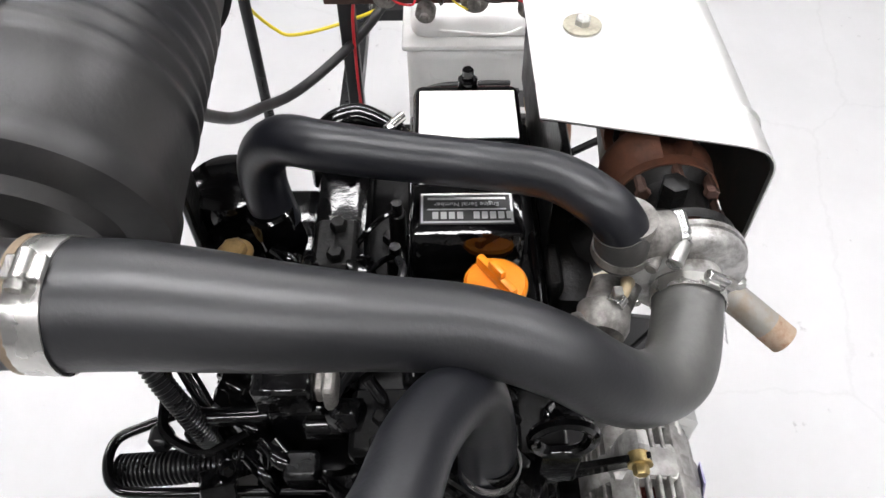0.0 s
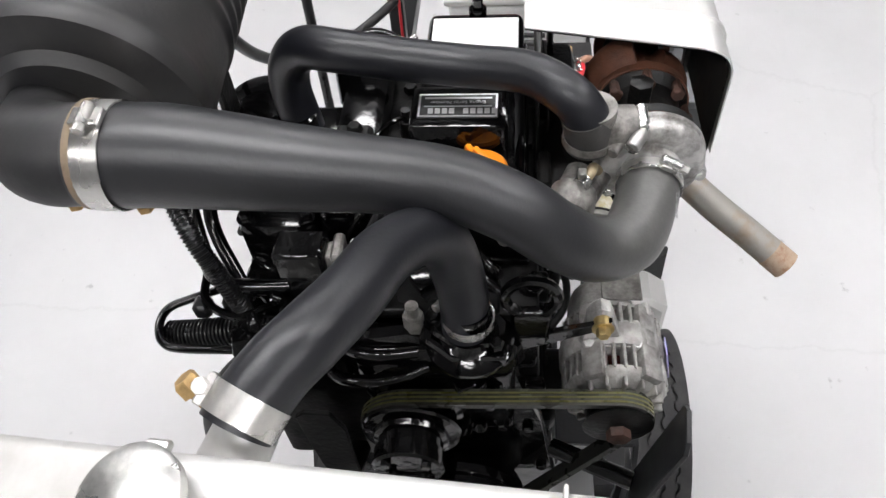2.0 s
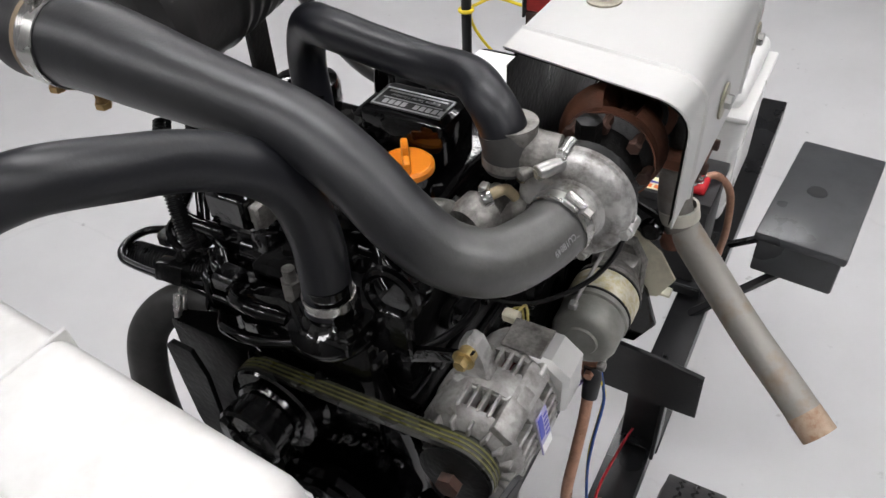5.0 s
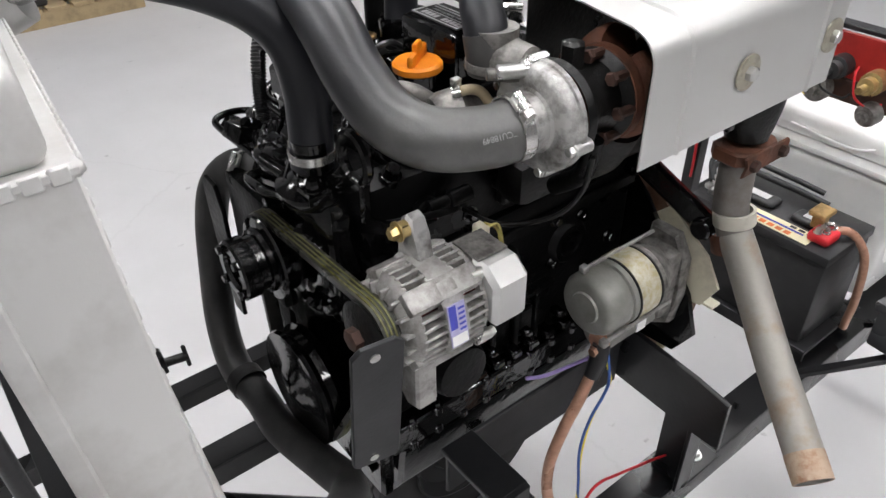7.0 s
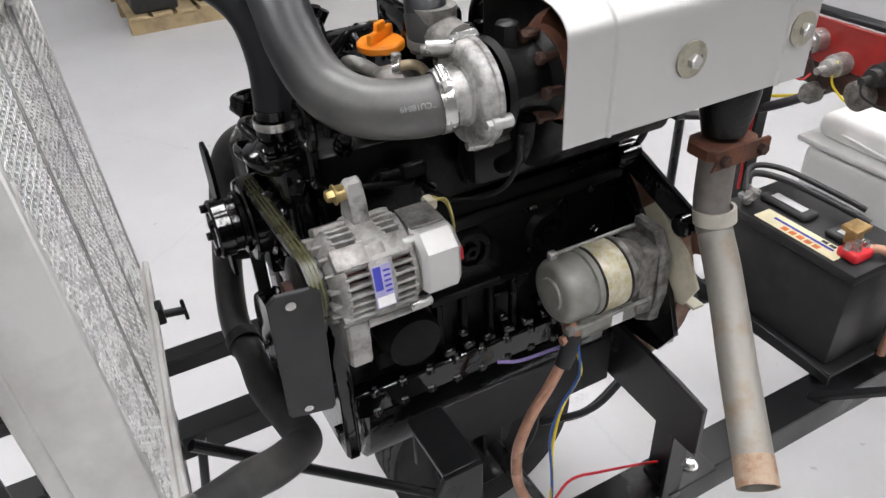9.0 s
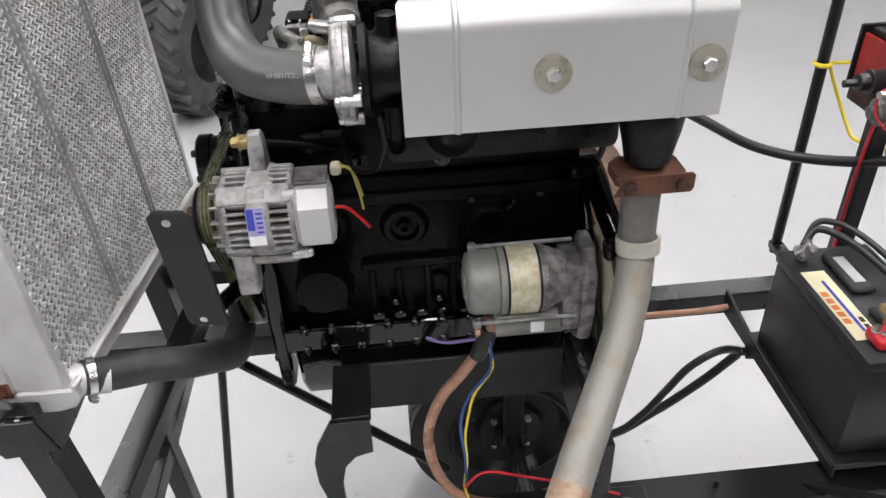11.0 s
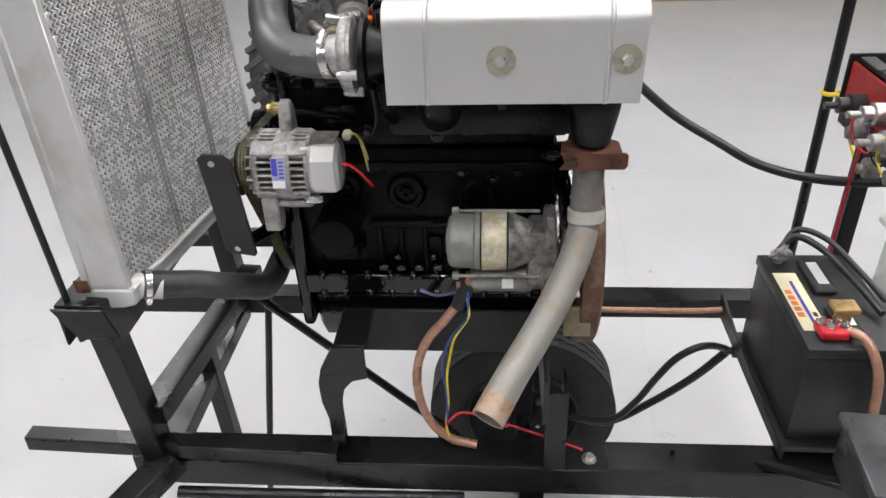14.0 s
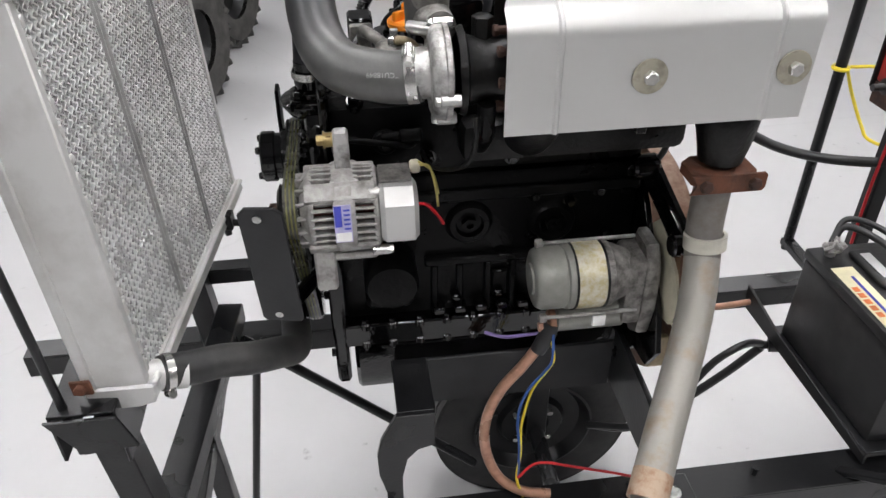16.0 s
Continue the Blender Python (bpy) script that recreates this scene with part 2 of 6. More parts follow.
M_TUBELIGHT = glow("lit_diffuser", 25.0, (1.0, 0.985, 1.0))


# ---- building helpers ----
def V(*a):
    return Vector(a)


def finish(name, bm, material, parent=None, label="", smooth=True, angle=38):
    me = bpy.data.meshes.new(name)
    bmesh.ops.recalc_face_normals(bm, faces=bm.faces)
    bm.to_mesh(me)
    bm.free()
    me.materials.append(material)
    if smooth:
        me.polygons.foreach_set("use_smooth", [True] * len(me.polygons))
        me.set_sharp_from_angle(angle=radians(angle))
    ob = new(name, me)
    if parent is not None:
        ob.parent = parent
    if label:
        ob["label"] = label
    return ob


def part(name, bm, material, parent, label="", **k):
    return finish(name, bm, material, parent, label, **k)


def thing(name, label, category, group="", kind="", at=(0, 0, 0)):
    ob = new(name)
    ob.empty_display_size = 0.05
    return tagged(ob, label, category, group, kind)


def box(bm, lo, hi, bevel=0.0, m=None, seg=1):
    lo, hi = Vector(lo), Vector(hi)
    r = bmesh.ops.create_cube(bm, size=1.0)
    vs = r["verts"]
    for v in vs:
        v.co = Vector((lo[i] + (v.co[i] + 0.5) * (hi[i] - lo[i]) for i in range(3)))
    if bevel:
        es = list({e for v in vs for e in v.link_edges})
        out = bmesh.ops.bevel(bm, geom=es, offset=bevel, segments=seg, affect="EDGES", profile=0.5)
        vs = list({v for f in out["faces"] for v in f.verts} | {v for v in vs if v.is_valid})
    if m is not None:
        bmesh.ops.transform(bm, matrix=m, verts=[v for v in vs if v.is_valid])
    return vs


def frame_of(d):
    d = Vector(d).normalized()
    u = d.orthogonal().normalized()
    return u, d.cross(u)


def rings(bm, stations, seg=20, caps=True, up=None):
    """Sweep circles: stations of (centre, direction, radius)."""
    prev = None
    u = None
    loops = []
    for c, d, r in stations:
        d = Vector(d).normalized()
        if u is None:
            u = Vector(up) if up else d.orthogonal()
        u = (u - d * u.dot(d)).normalized()
        w = d.cross(u)
        loop = [bm.verts.new(Vector(c) + (u * math.cos(a) + w * math.sin(a)) * r) for a in (2 * math.pi * k / seg for k in range(seg))]
        if prev:
            for k in range(seg):
                bm.faces.new((prev[k], prev[(k + 1) % seg], loop[(k + 1) % seg], loop[k]))
        prev = loop
        loops.append(loop)
    if caps:
        bm.faces.new(loops[0][::-1])
        bm.faces.new(loops[-1])
    return loops


def lathe(bm, origin, axis, profile, seg=28, caps=True):
    """Profile of (along the axis, radius)."""
    o, a = Vector(origin), Vector(axis).normalized()
    return rings(bm, [(o + a * s, a, max(r, 1e-4)) for s, r in profile], seg, caps)


def cyl(bm, p0, p1, r, seg=16, bevel=0.0, r1=None):
    p0, p1 = Vector(p0), Vector(p1)
    L = (p1 - p0).length
    r1 = r if r1 is None else r1
    if bevel:
        prof = [(0, r - bevel), (bevel, r), (L - bevel, r1), (L, r1 - bevel)]
    else:
        prof = [(0, r), (L, r1)]
    return lathe(bm, p0, p1 - p0, prof, seg)


def spline(pts, n=10):
    p = [Vector(q) for q in pts]
    p = [p[0] * 2 - p[1]] + p + [p[-1] * 2 - p[-2]]
    out = []
    for i in range(1, len(p) - 2):
        a, b, c, d = p[i - 1:i + 3]
        for k in range(n):
            t = k / n
            out.append(0.5 * ((2 * b) + (c - a) * t + (2 * a - 5 * b + 4 * c - d) * t * t + (3 * b - a - 3 * c + d) * t ** 3))
    out.append(p[-2].copy())
    return out


def tube(bm, pts, r, seg=16, n=8, caps=True, wob=0.0):
    """A round tube along a smooth curve; r is one radius or one for each point."""
    c = spline(pts, n)
    rs = [r] * len(c) if isinstance(r, (int, float)) else [float(x) for x in np.interp(np.linspace(0, len(pts) - 1, len(c)), range(len(pts)), r)]
    st = []
    for i, q in enumerate(c):
        d = c[min(i + 1, len(c) - 1)] - c[max(i - 1, 0)]
        st.append((q, d, rs[i] * (1 + wob * math.sin(i * 1.7))))
    return rings(bm, st, seg, caps)


def hexbolt(bm, at, axis, r=0.008, h=0.007, washer=0.0):
    a = Vector(axis).normalized()
    p = Vector(at)
    if washer:
        cyl(bm, p, p + a * 0.002, washer, 20)
        p = p + a * 0.002
    rings(bm, [(p, a, r), (p + a * h * 0.8, a, r), (p + a * h, a, r * 0.8)], 6)


def extrude(bm, outline, axis, lo, hi, bevel=0.0):
    """A flat outline (two coordinates for each corner) given depth along x, y or z."""
    i = "xyz".index(axis)
    j, k = [q for q in range(3) if q != i]
    def pt(p, d):
        v = [0, 0, 0]
        v[i], v[j], v[k] = d, p[0], p[1]
        return bm.verts.new(v)
    a = [pt(p, lo) for p in outline]
    b = [pt(p, hi) for p in outline]
    n = len(a)
    fs = [bm.faces.new(a), bm.faces.new(b[::-1])]
    fs += [bm.faces.new((a[q], b[q], b[(q + 1) % n], a[(q + 1) % n])) for q in range(n)]
    if bevel:
        es = list({e for f in fs[:2] for e in f.edges})
        bmesh.ops.bevel(bm, geom=es, offset=bevel, segments=1, affect="EDGES")


def bar(bm, p0, p1, w, h, up=(0, 0, 1), bevel=0.002):
    """A straight square bar from p0 to p1, w across and h in the up direction."""
    p0, p1 = Vector(p0), Vector(p1)
    d = (p1 - p0).normalized()
    u = Vector(up)
    u = (u - d * u.dot(d)).normalized()
    s = d.cross(u)
    m = Matrix((( *d, 0), (*s, 0), (*u, 0), (0, 0, 0, 1))).transposed()
    m.translation = (p0 + p1) / 2
    L = (p1 - p0).length
    box(bm, (-L / 2, -w / 2, -h / 2), (L / 2, w / 2, h / 2), bevel, m)


def angle_iron(bm, p0, p1, leg=0.05, thick=0.005, up=(0, 0, 1), side=1):
    """An L section: one leg flat at the top, one leg hanging at its outer edge."""
    p0, p1 = Vector(p0), Vector(p1)
    d = (p1 - p0).normalized()
    u = Vector(up)
    u = (u - d * u.dot(d)).normalized()
    s = d.cross(u) * side
    o1 = s * (leg / 2)
    bar(bm, p0 + o1 - u * thick / 2, p1 + o1 - u * thick / 2, leg, thick, up, 0.001)
    o2 = s * (thick / 2) - u * (thick + (leg - thick) / 2)
    bar(bm, p0 + o2, p1 + o2, thick, leg - thick, up, 0.001)


def B():
    return bmesh.new()


def clamp(parent, at, axis, r, w=0.012, screw=(0, 0, 1), mat_=None, name="hose_clamp"):
    """A worm-drive band with its screw housing."""
    a = Vector(axis).normalized()
    p = Vector(at)
    bm = B()
    lathe(bm, p - a * w / 2, a, [(0, r), (0, r + 0.0016), (w, r + 0.0016), (w, r)], 32, caps=False)
    s = Vector(screw)
    s = (s - a * s.dot(a)).normalized()
    t = a.cross(s)
    c = p + s * (r + 0.006)
    cyl(bm, c - t * 0.011, c + t * 0.011, 0.0058, 10, 0.001)
    rings(bm, [(c + t * 0.011, t, 0.005), (c + t * 0.018, t, 0.005)], 6)
    m = Matrix(((*a, 0), (*t, 0), (*s, 0), (0, 0, 0, 1))).transposed()
    m.translation = p + s * (r + 0.002)
    box(bm, (-w / 2 - 0.001, -0.009, -0.002), (w / 2 + 0.001, 0.009, 0.004), 0.001, m)
    return part(name, bm, mat_ or M_CLAMP, parent, "stainless worm-drive clamp")


# ---- room ----
bm = B()
box(bm, (-8, -8, FLOOR - 0.1), (9, 8, FLOOR))
tagged(finish("floor", bm, M_FLOOR, smooth=False), "pale grey sealed concrete workshop floor", "floor", kind="structure")
# unseen walls and ceiling, added to close the room and limit reflections
for nm, lo, hi in (("wall_north", (-8, 7.0, FLOOR), (9, 7.15, 4.2)), ("wall_south", (-8, -8, FLOOR), (9, -7.85, 4.2)),
                   ("wall_west", (-8, -7.85, FLOOR), (-7.85, 7.0, 4.2)), ("wall_east", (8.85, -7.85, FLOOR), (9, 7.0, 4.2))):
    bm = B()
    box(bm, lo, hi)
    tagged(finish(nm, bm, M_WALL, smooth=False), "plain grey wall out of view, added to close the room", "wall", kind="structure")
bm = B()
box(bm, (-8, -8, 4.2), (9, 7.15, 4.3))
tagged(finish("ceiling", bm, M_CEIL, smooth=False), "plain dark grey ceiling out of view, added to close the room", "ceiling", kind="structure")


def ceiling_light(x, y):
    t = thing("ceiling_light", "long white lit strip light under the ceiling", "ceiling light", "ceiling lights")
    bm = B()
    box(bm, (-0.22, -1.2, 0.03), (0.22, 1.2, 0.10), 0.01)
    part("housing", bm, M_WHITE, t)
    bm = B()
    box(bm, (-0.19, -1.17, 0.0), (0.19, 1.17, 0.028), 0.004)
    part("diffuser", bm, M_TUBELIGHT, t, "lit white diffuser")
    t.location = (x, y, 4.1)
    return t


light = ceiling_light(-2.6, -2.6)
for lx, ly in ((0.2, -2.6), (3.0, -2.6), (-2.6, 0.6), (0.2, 0.6), (3.0, 0.6), (-2.6, 3.8), (3.0, 3.8)):
    copy_thing(light, pose(lx, ly, 4.1))

# ---- trailer frame ----
trailer = thing("utility_trailer", "black painted steel angle-iron trailer frame carrying the engine", "trailer")


def rail(name, p0, p1, **k):
    bm = B()
    angle_iron(bm, p0, p1, **k)
    return part(name, bm, M_FRAME, trailer)


rail("side_rail", (-0.56, -0.273, 0.595), (1.7, -0.273, 0.595), leg=0.072, side=-1)
rail("side_rail", (1.7, 0.255, 0.615), (-0.9, 0.255, 0.615), leg=0.055, side=1)
rail("upper_angle", (-0.757, -0.287, 0.656), (-0.142, -0.287, 0.632), leg=0.034, side=-1)
rail("upper_angle", (-0.16, 0.285, 0.78), (-0.78, 0.285, 0.78), leg=0.036, side=1)
for x in (-0.50, 1.66):
    bm = B()
    bar(bm, (x, -0.25, 0.575), (x, 0.25, 0.575), 0.05, 0.04)
    part("cross_member", bm, M_FRAME, trailer)
# radiator stand
bm = B()
angle_iron(bm, (-0.585, -0.30, 0.985), (-0.585, 0.40, 0.985), leg=0.085, thick=0.005, side=1)
bar(bm, (-0.502, -0.30, 0.935), (-0.502, 0.40, 0.935), 0.005, 0.10)
extrude(bm, [(-0.588, 0.982), (-0.497, 0.982), (-0.480, 0.925), (-0.552, 0.918)], "y", -0.309, -0.3035, 0.001)
part("radiator_shelf", bm, M_FRAME, trailer)
for ys in (-1, 1):
    bm = B()
    bar(bm, (-0.526, ys * 0.270, 0.94), (-0.500, ys * 0.270, 0.596), 0.05, 0.045)
    part("stand_leg", bm, M_FRAME, trailer)
bm = B()
bar(bm, (-0.452, 0.260, 0.686), (-0.497, -0.262, 0.700), 0.052, 0.045)
part("cross_brace", bm, M_FRAME, trailer)
bm = B()
bar(bm, (-0.47, -0.275, 0.60), (-0.60, -0.42, 0.52), 0.055, 0.05)
part("stand_foot", bm, M_FRAME, trailer)
bm = B()
bar(bm, (-0.494, 0.0, 0.69), (-0.478, 0.0, 0.33), 0.035, 0.035)
part("inner_brace", bm, M_FRAME, trailer)
bm = B()
cyl(bm, (-0.400, 0.20, 0.66), (-0.506, 0.20, FLOOR), 0.009, 10)
part("stand_rod", bm, M_FRAME, trailer)
bm = B()
cyl(bm, (-0.42, 0.15, 0.70), (0.06, 0.15, 0.24), 0.011, 10)
part("diagonal_rod", bm, M_FRAME, trailer)
bm = B()
cyl(bm, (0.235, -0.37, 0.227), (0.235, 0.32, 0.227), 0.02, 14)
part("axle", bm, M_FRAME, trailer)
for ys in (-1, 1):
    bm = B()
    bar(bm, (0.235, ys * 0.235, 0.20), (0.235, ys * 0.235, 0.56), 0.05, 0.012, up=(0, 1, 0))
    part("axle_hanger", bm, M_FRAME, trailer)
# tow tongue and lower parts
bm = B()
tube(bm, [(-0.45, -0.33, 0.565), (-0.2, -0.30, 0.53), (0.1, -0.27, 0.50)], 0.012, 10)
part("side_rod", bm, M_FRAME, trailer)

# engine feet, near side
bm = B()
box(bm, (-0.125, -0.126, 0.755), (0.245, -0.118, 0.855), 0.002)
part("mount_plate", bm, M_PLATE, trailer)
bm = B()
extrude(bm, [(-0.135, 0.855), (-0.160, 0.805), (-0.168, 0.77), (-0.167, 0.722), (-0.156, 0.68), (-0.158, 0.596), (-0.131, 0.596), (-0.131, 0.715), (-0.122, 0.757), (-0.104, 0.778), (-0.076, 0.784), (-0.076, 0.855)], "y", -0.243, -0.234, 0.001)
box(bm, (-0.133, -0.236, 0.845), (-0.074, -0.118, 0.856), 0.002)
extrude(bm, [(-0.236, 0.596), (-0.222, 0.596), (-0.222, 0.64), (-0.224, 0.715), (-0.236, 0.715)], "x", -0.139, -0.1315, 0.001)
part("mount_leg", bm, M_FRAME, trailer)
bm = B()
extrude(bm, [(-0.330, 0.862), (-0.27, 0.872), (-0.125, 0.885), (-0.125, 0.77), (-0.25, 0.765), (-0.332, 0.765)], "x", 0.243, 0.252, 0.001)
part("mount_arm", bm, M_FRAME, trailer)
bm = B()
box(bm, (0.252, -0.281, 0.596), (0.292, -0.274, 0.79), 0.001)
box(bm, (0.285, -0.274, 0.596), (0.292, -0.21, 0.79), 0.001)
box(bm, (0.268, -0.284, 0.5955), (0.378, -0.215, 0.601), 0.002)
part("mount_leg", bm, M_FRAME, trailer)
bm = B()
hexbolt(bm, (0.341, -0.254, 0.6012), (0, 0, 1), 0.010, 0.009, 0.014)
part("foot_bolt", bm, M_STEEL, trailer, "bright zinc bolt and washer")
bm = B()
hexbolt(bm, (-0.099, -0.1265, 0.833), (0, -1, 0), 0.007, 0.003)
part("mount_bolt", bm, M_BRASS, trailer)
for x in (0.503,):
    bm = B()
    cyl(bm, (x, -0.232, 0.5955), (x, -0.232, 0.612), 0.005, 8)
    part("rail_screw", bm, M_FRAME, trailer)
# far side mount plate
bm = B()
box(bm, (-0.125, 0.135, 0.74), (0.245, 0.143, 0.87), 0.002)
part("mount_plate", bm, M_PLATE, trailer)
bm = B()
box(bm, (-0.11, 0.151, 0.62), (-0.06, 0.25, 0.628), 0.001)
box(bm, (-0.11, 0.143, 0.62), (-0.06, 0.15, 0.75), 0.001)
part("mount_leg", bm, M_FRAME, trailer)
bm = B()
box(bm, (0.19, 0.143, 0.62), (0.24, 0.15, 0.75), 0.001)
part("mount_leg", bm, M_FRAME, trailer)


# ---- wheels ----
def wheel(x, y, out):
    R, w, r = 0.257, 0.140, 0.150
    bm = B()
    lathe(bm, (0, -w / 2, 0), (0, 1, 0), [(0.012, r), (0.0, r + 0.03), (0.004, R - 0.03), (0.009, R - 0.010), (0.016, R - 0.009), (w - 0.016, R - 0.009), (w - 0.009, R - 0.010), (w - 0.004, R - 0.03), (w, r + 0.03), (w - 0.012, r)], 72, caps=False)
    t = part("wheel", bm, M_RUBBER, trailer, "black rubber tyre with grooved tread")
    bm = B()
    n = 84
    edges = [(-0.060, 0), (-0.0335, 1), (-0.0265, 1), (-0.0035, 1), (0.0035, 1), (0.0265, 1), (0.0335, 1), (0.060, 0)]
    for q in range(0, 8, 2):
        (e0, z0), (e1, z1) = edges[q], edges[q + 1]
        vs = []
        for i in range(n * 2):
            a = math.pi * i / n
            z = 0.0032 * (1 if (i // 2) % 2 else -1)
            lo, hi = e0 + z * z0, e1 + z * z1
            vs.append([bm.verts.new((math.sin(a) * g, y0, math.cos(a) * g)) for g, y0 in ((R - 0.010, lo), (R, lo), (R, hi), (R - 0.010, hi))])
        for i in range(len(vs)):
            p, w2 = vs[i], vs[(i + 1) % len(vs)]
            for j in range(3):
                bm.faces.new((p[j], w2[j], w2[j + 1], p[j + 1]))
    part("tread", bm, M_RUBBER, t, smooth=False)
    bm = B()
    lathe(bm, (0, -w / 2, 0), (0, 1, 0), [(0.002, r + 0.006), (0.0, r), (0.012, r - 0.006), (0.03, r - 0.02), (0.035, 0.09), (0.02, 0.08), (0.018, 0.045), (0.022, 0.04), (0.03, 0.0)], 40, caps=False)
    lathe(bm, (0, w / 2, 0), (0, -1, 0), [(0.002, r + 0.006), (0.0, r), (0.012, r - 0.006), (0.045, r - 0.02), (0.05, 0.0)], 40, caps=False)
    part("rim", bm, M_FRAME, t, "black painted steel rim")
    bm = B()
    lathe(bm, (0, -w / 2 + 0.02, 0), (0, -1, 0), [(0, 0.032), (0.025, 0.03), (0.04, 0.026), (0.044, 0.0)], 20, caps=False)
    part("hub", bm, M_CAST, t)
    for k in range(4):
        a = math.pi / 4 + k * math.pi / 2
        bm = B()
        hexbolt(bm, (0.062 * math.cos(a), -w / 2 + 0.019, 0.062 * math.sin(a)), (0, -1, 0), 0.009, 0.012)
        part("wheel_nut", bm, M_STEEL, t)
    t.location = (x, y, FLOOR + R)
    if out > 0:
        t.rotation_euler = (0, 0.3, math.pi)
    return t


wheel(0.195, -0.368, -1)
wheel(0.235, 0.325, -1)

# ---- engine ----
engine = thing("engine", "glossy black three-cylinder diesel engine block with rocker cover", "engine")
bm = B()
box(bm, (-0.20, -0.082, 0.87), (0.262, 0.10, 1.175), 0.008, seg=2)
# ribs and bosses of the near flank
block = part("cylinder_block", bm, M_BLOCK, engine)
for x in (-0.055, -0.015, 0.03, 0.07):
    bm = B()
    box(bm, (x - 0.005, -0.094, 0.925), (x + 0.005, -0.081, 1.019), 0.002)
    part("flank_rib", bm, M_BLOCK, engine)
bm = B()
box(bm, (-0.07, -0.096, 1.02), (0.10, -0.08, 1.034), 0.003)
part("flank_rib", bm, M_BLOCK, engine)
bm = B()
box(bm, (0.037, -0.092, 0.95), (0.063, -0.081, 1.0), 0.003)
part("flank_pad", bm, M_BLOCK, engine)
bm = B()
box(bm, (-0.20, -0.09, 1.13), (0.262, -0.081, 1.15), 0.003)
part("flank_ledge", bm, M_BLOCK, engine)
for x, z, r in ((0.0, 1.09, 0.034), (0.13, 1.08, 0.034), (-0.11, 1.10, 0.03)):
    bm = B()
    lathe(bm, (x, -0.08, z), (0, -1, 0), [(0, r + 0.004), (0.008, r), (0.012, r - 0.004), (0.012, r - 0.012), (0.004, r - 0.015), (0.003, 0)], 28)
    rings(bm, [((x, -0.083, z), (0, -1, 0), 0.012), ((x, -0.094, z), (0, -1, 0), 0.012), ((x, -0.094, z), (0, -1, 0), 0.006), ((x, -0.086, z), (0, -1, 0), 0.006)], 6)
    part("core_plug", bm, M_BLOCK, engine)
for k in range(10):
    for z, up in ((0.926, 1), (0.879, -1)):
        bm = B()
        hexbolt(bm, (-0.17 + k * 0.044, -0.102, z), (0, 0, up), 0.0062, 0.008)
        cyl(bm, (-0.17 + k * 0.044, -0.102, z - up * 0.012), (-0.17 + k * 0.044, -0.102, z + up * 0.001), 0.0095, 14, 0.002)
        part("flange_bolt", bm, M_ENGINE, engine)
bm = B()
box(bm, (-0.205, -0.108, 0.880), (0.262, 0.115, 0.925), 0.004)
extrude(bm, [(-0.108, 0.88), (-0.095, 0.80), (-0.07, 0.755), (0.09, 0.755), (0.11, 0.80), (0.115, 0.88)], "x", -0.19, 0.25, 0.006)
part("oil_pan", bm, M_ENGINE, engine)
bm = B()
box(bm, (-0.195, -0.078, 1.177), (0.262, 0.115, 1.285), 0.007, seg=2)
for x in (-0.12, 0.0, 0.12, 0.22):
    cyl(bm, (x, -0.078, 1.235), (x, -0.09, 1.235), 0.018, 20, 0.002)
for x in (-0.16, -0.06, 0.06, 0.17):
    hexbolt(bm, (x, -0.066, 1.285), (0, 0, 1), 0.009, 0.01)
    hexbolt(bm, (x, 0.09, 1.285), (0, 0, 1), 0.009, 0.01)
part("cylinder_head", bm, M_BLOCK, engine)
bm = B()
box(bm, (-0.125, -0.062, 1.285), (0.255, 0.066, 1.352), 0.012, seg=3)
box(bm, (-0.13, -0.068, 1.285), (0.26, 0.072, 1.298), 0.003)
box(bm, (-0.045, -0.043, 1.345), (0.024, 0.062, 1.412), 0.008, seg=2)
cyl(bm, (-0.076, -0.015, 1.345), (-0.076, -0.015, 1.373), 0.026, 24)
for x in (-0.10, 0.07, 0.25):
    cyl(bm, (x, 0.0, 1.345), (x, 0.0, 1.362), 0.012, 16, 0.002)
    cyl(bm, (x, 0.0, 1.362), (x, 0.0, 1.376), 0.007, 8, 0.002)
part("rocker_cover", bm, M_ENGINE, engine)
bm = B()
lathe(bm, (-0.076, -0.015, 1.373), (0, 0, 1), [(0, 0.027), (0.002, 0.029), (0.008, 0.029), (0.011, 0.026), (0.012, 0.0)], 32, caps=False)
m = pose(-0.076, -0.015, 1.385, 0, 0, 35)
box(bm, (-0.026, -0.004, -0.002), (0.026, 0.004, 0.012), 0.003, m, 2)
box(bm, (-0.010, -0.0035, 0.008), (0.010, 0.0035, 0.021), 0.003, m, 2)
part("oil_filler_cap", bm, M_ORANGE, engine, "bright orange plastic filler cap")
bm = B()
box(bm, (0.150, -0.055, 1.3525), (0.235, 0.058, 1.3555), 0.001)
part("label_plate", bm, M_LABELW, engine, "blank white label")
# maker's plate: plain bars in place of its lettering
bm = B()
box(bm, (-0.034, -0.033, 1.4125), (0.005, 0.053, 1.414), 0.0005)
plate = part("maker_plate", bm, M_DARKPRINT, engine, "dark plate with silver frame and bars")
rim = [((-0.033, -0.032), (-0.031, 0.052)), ((0.002, -0.032), (0.004, 0.052)), ((-0.031, -0.032), (0.002, -0.030)), ((-0.031, 0.050), (0.002, 0.052)), ((-0.017, -0.026), (-0.0155, 0.046)), ((-0.004, -0.026), (-0.0015, 0.046))]
rim += [((-0.028, 0.036 - 0.0075 * k), (-0.0195, 0.0415 - 0.0075 * k)) for k in range(10) if k != 4]
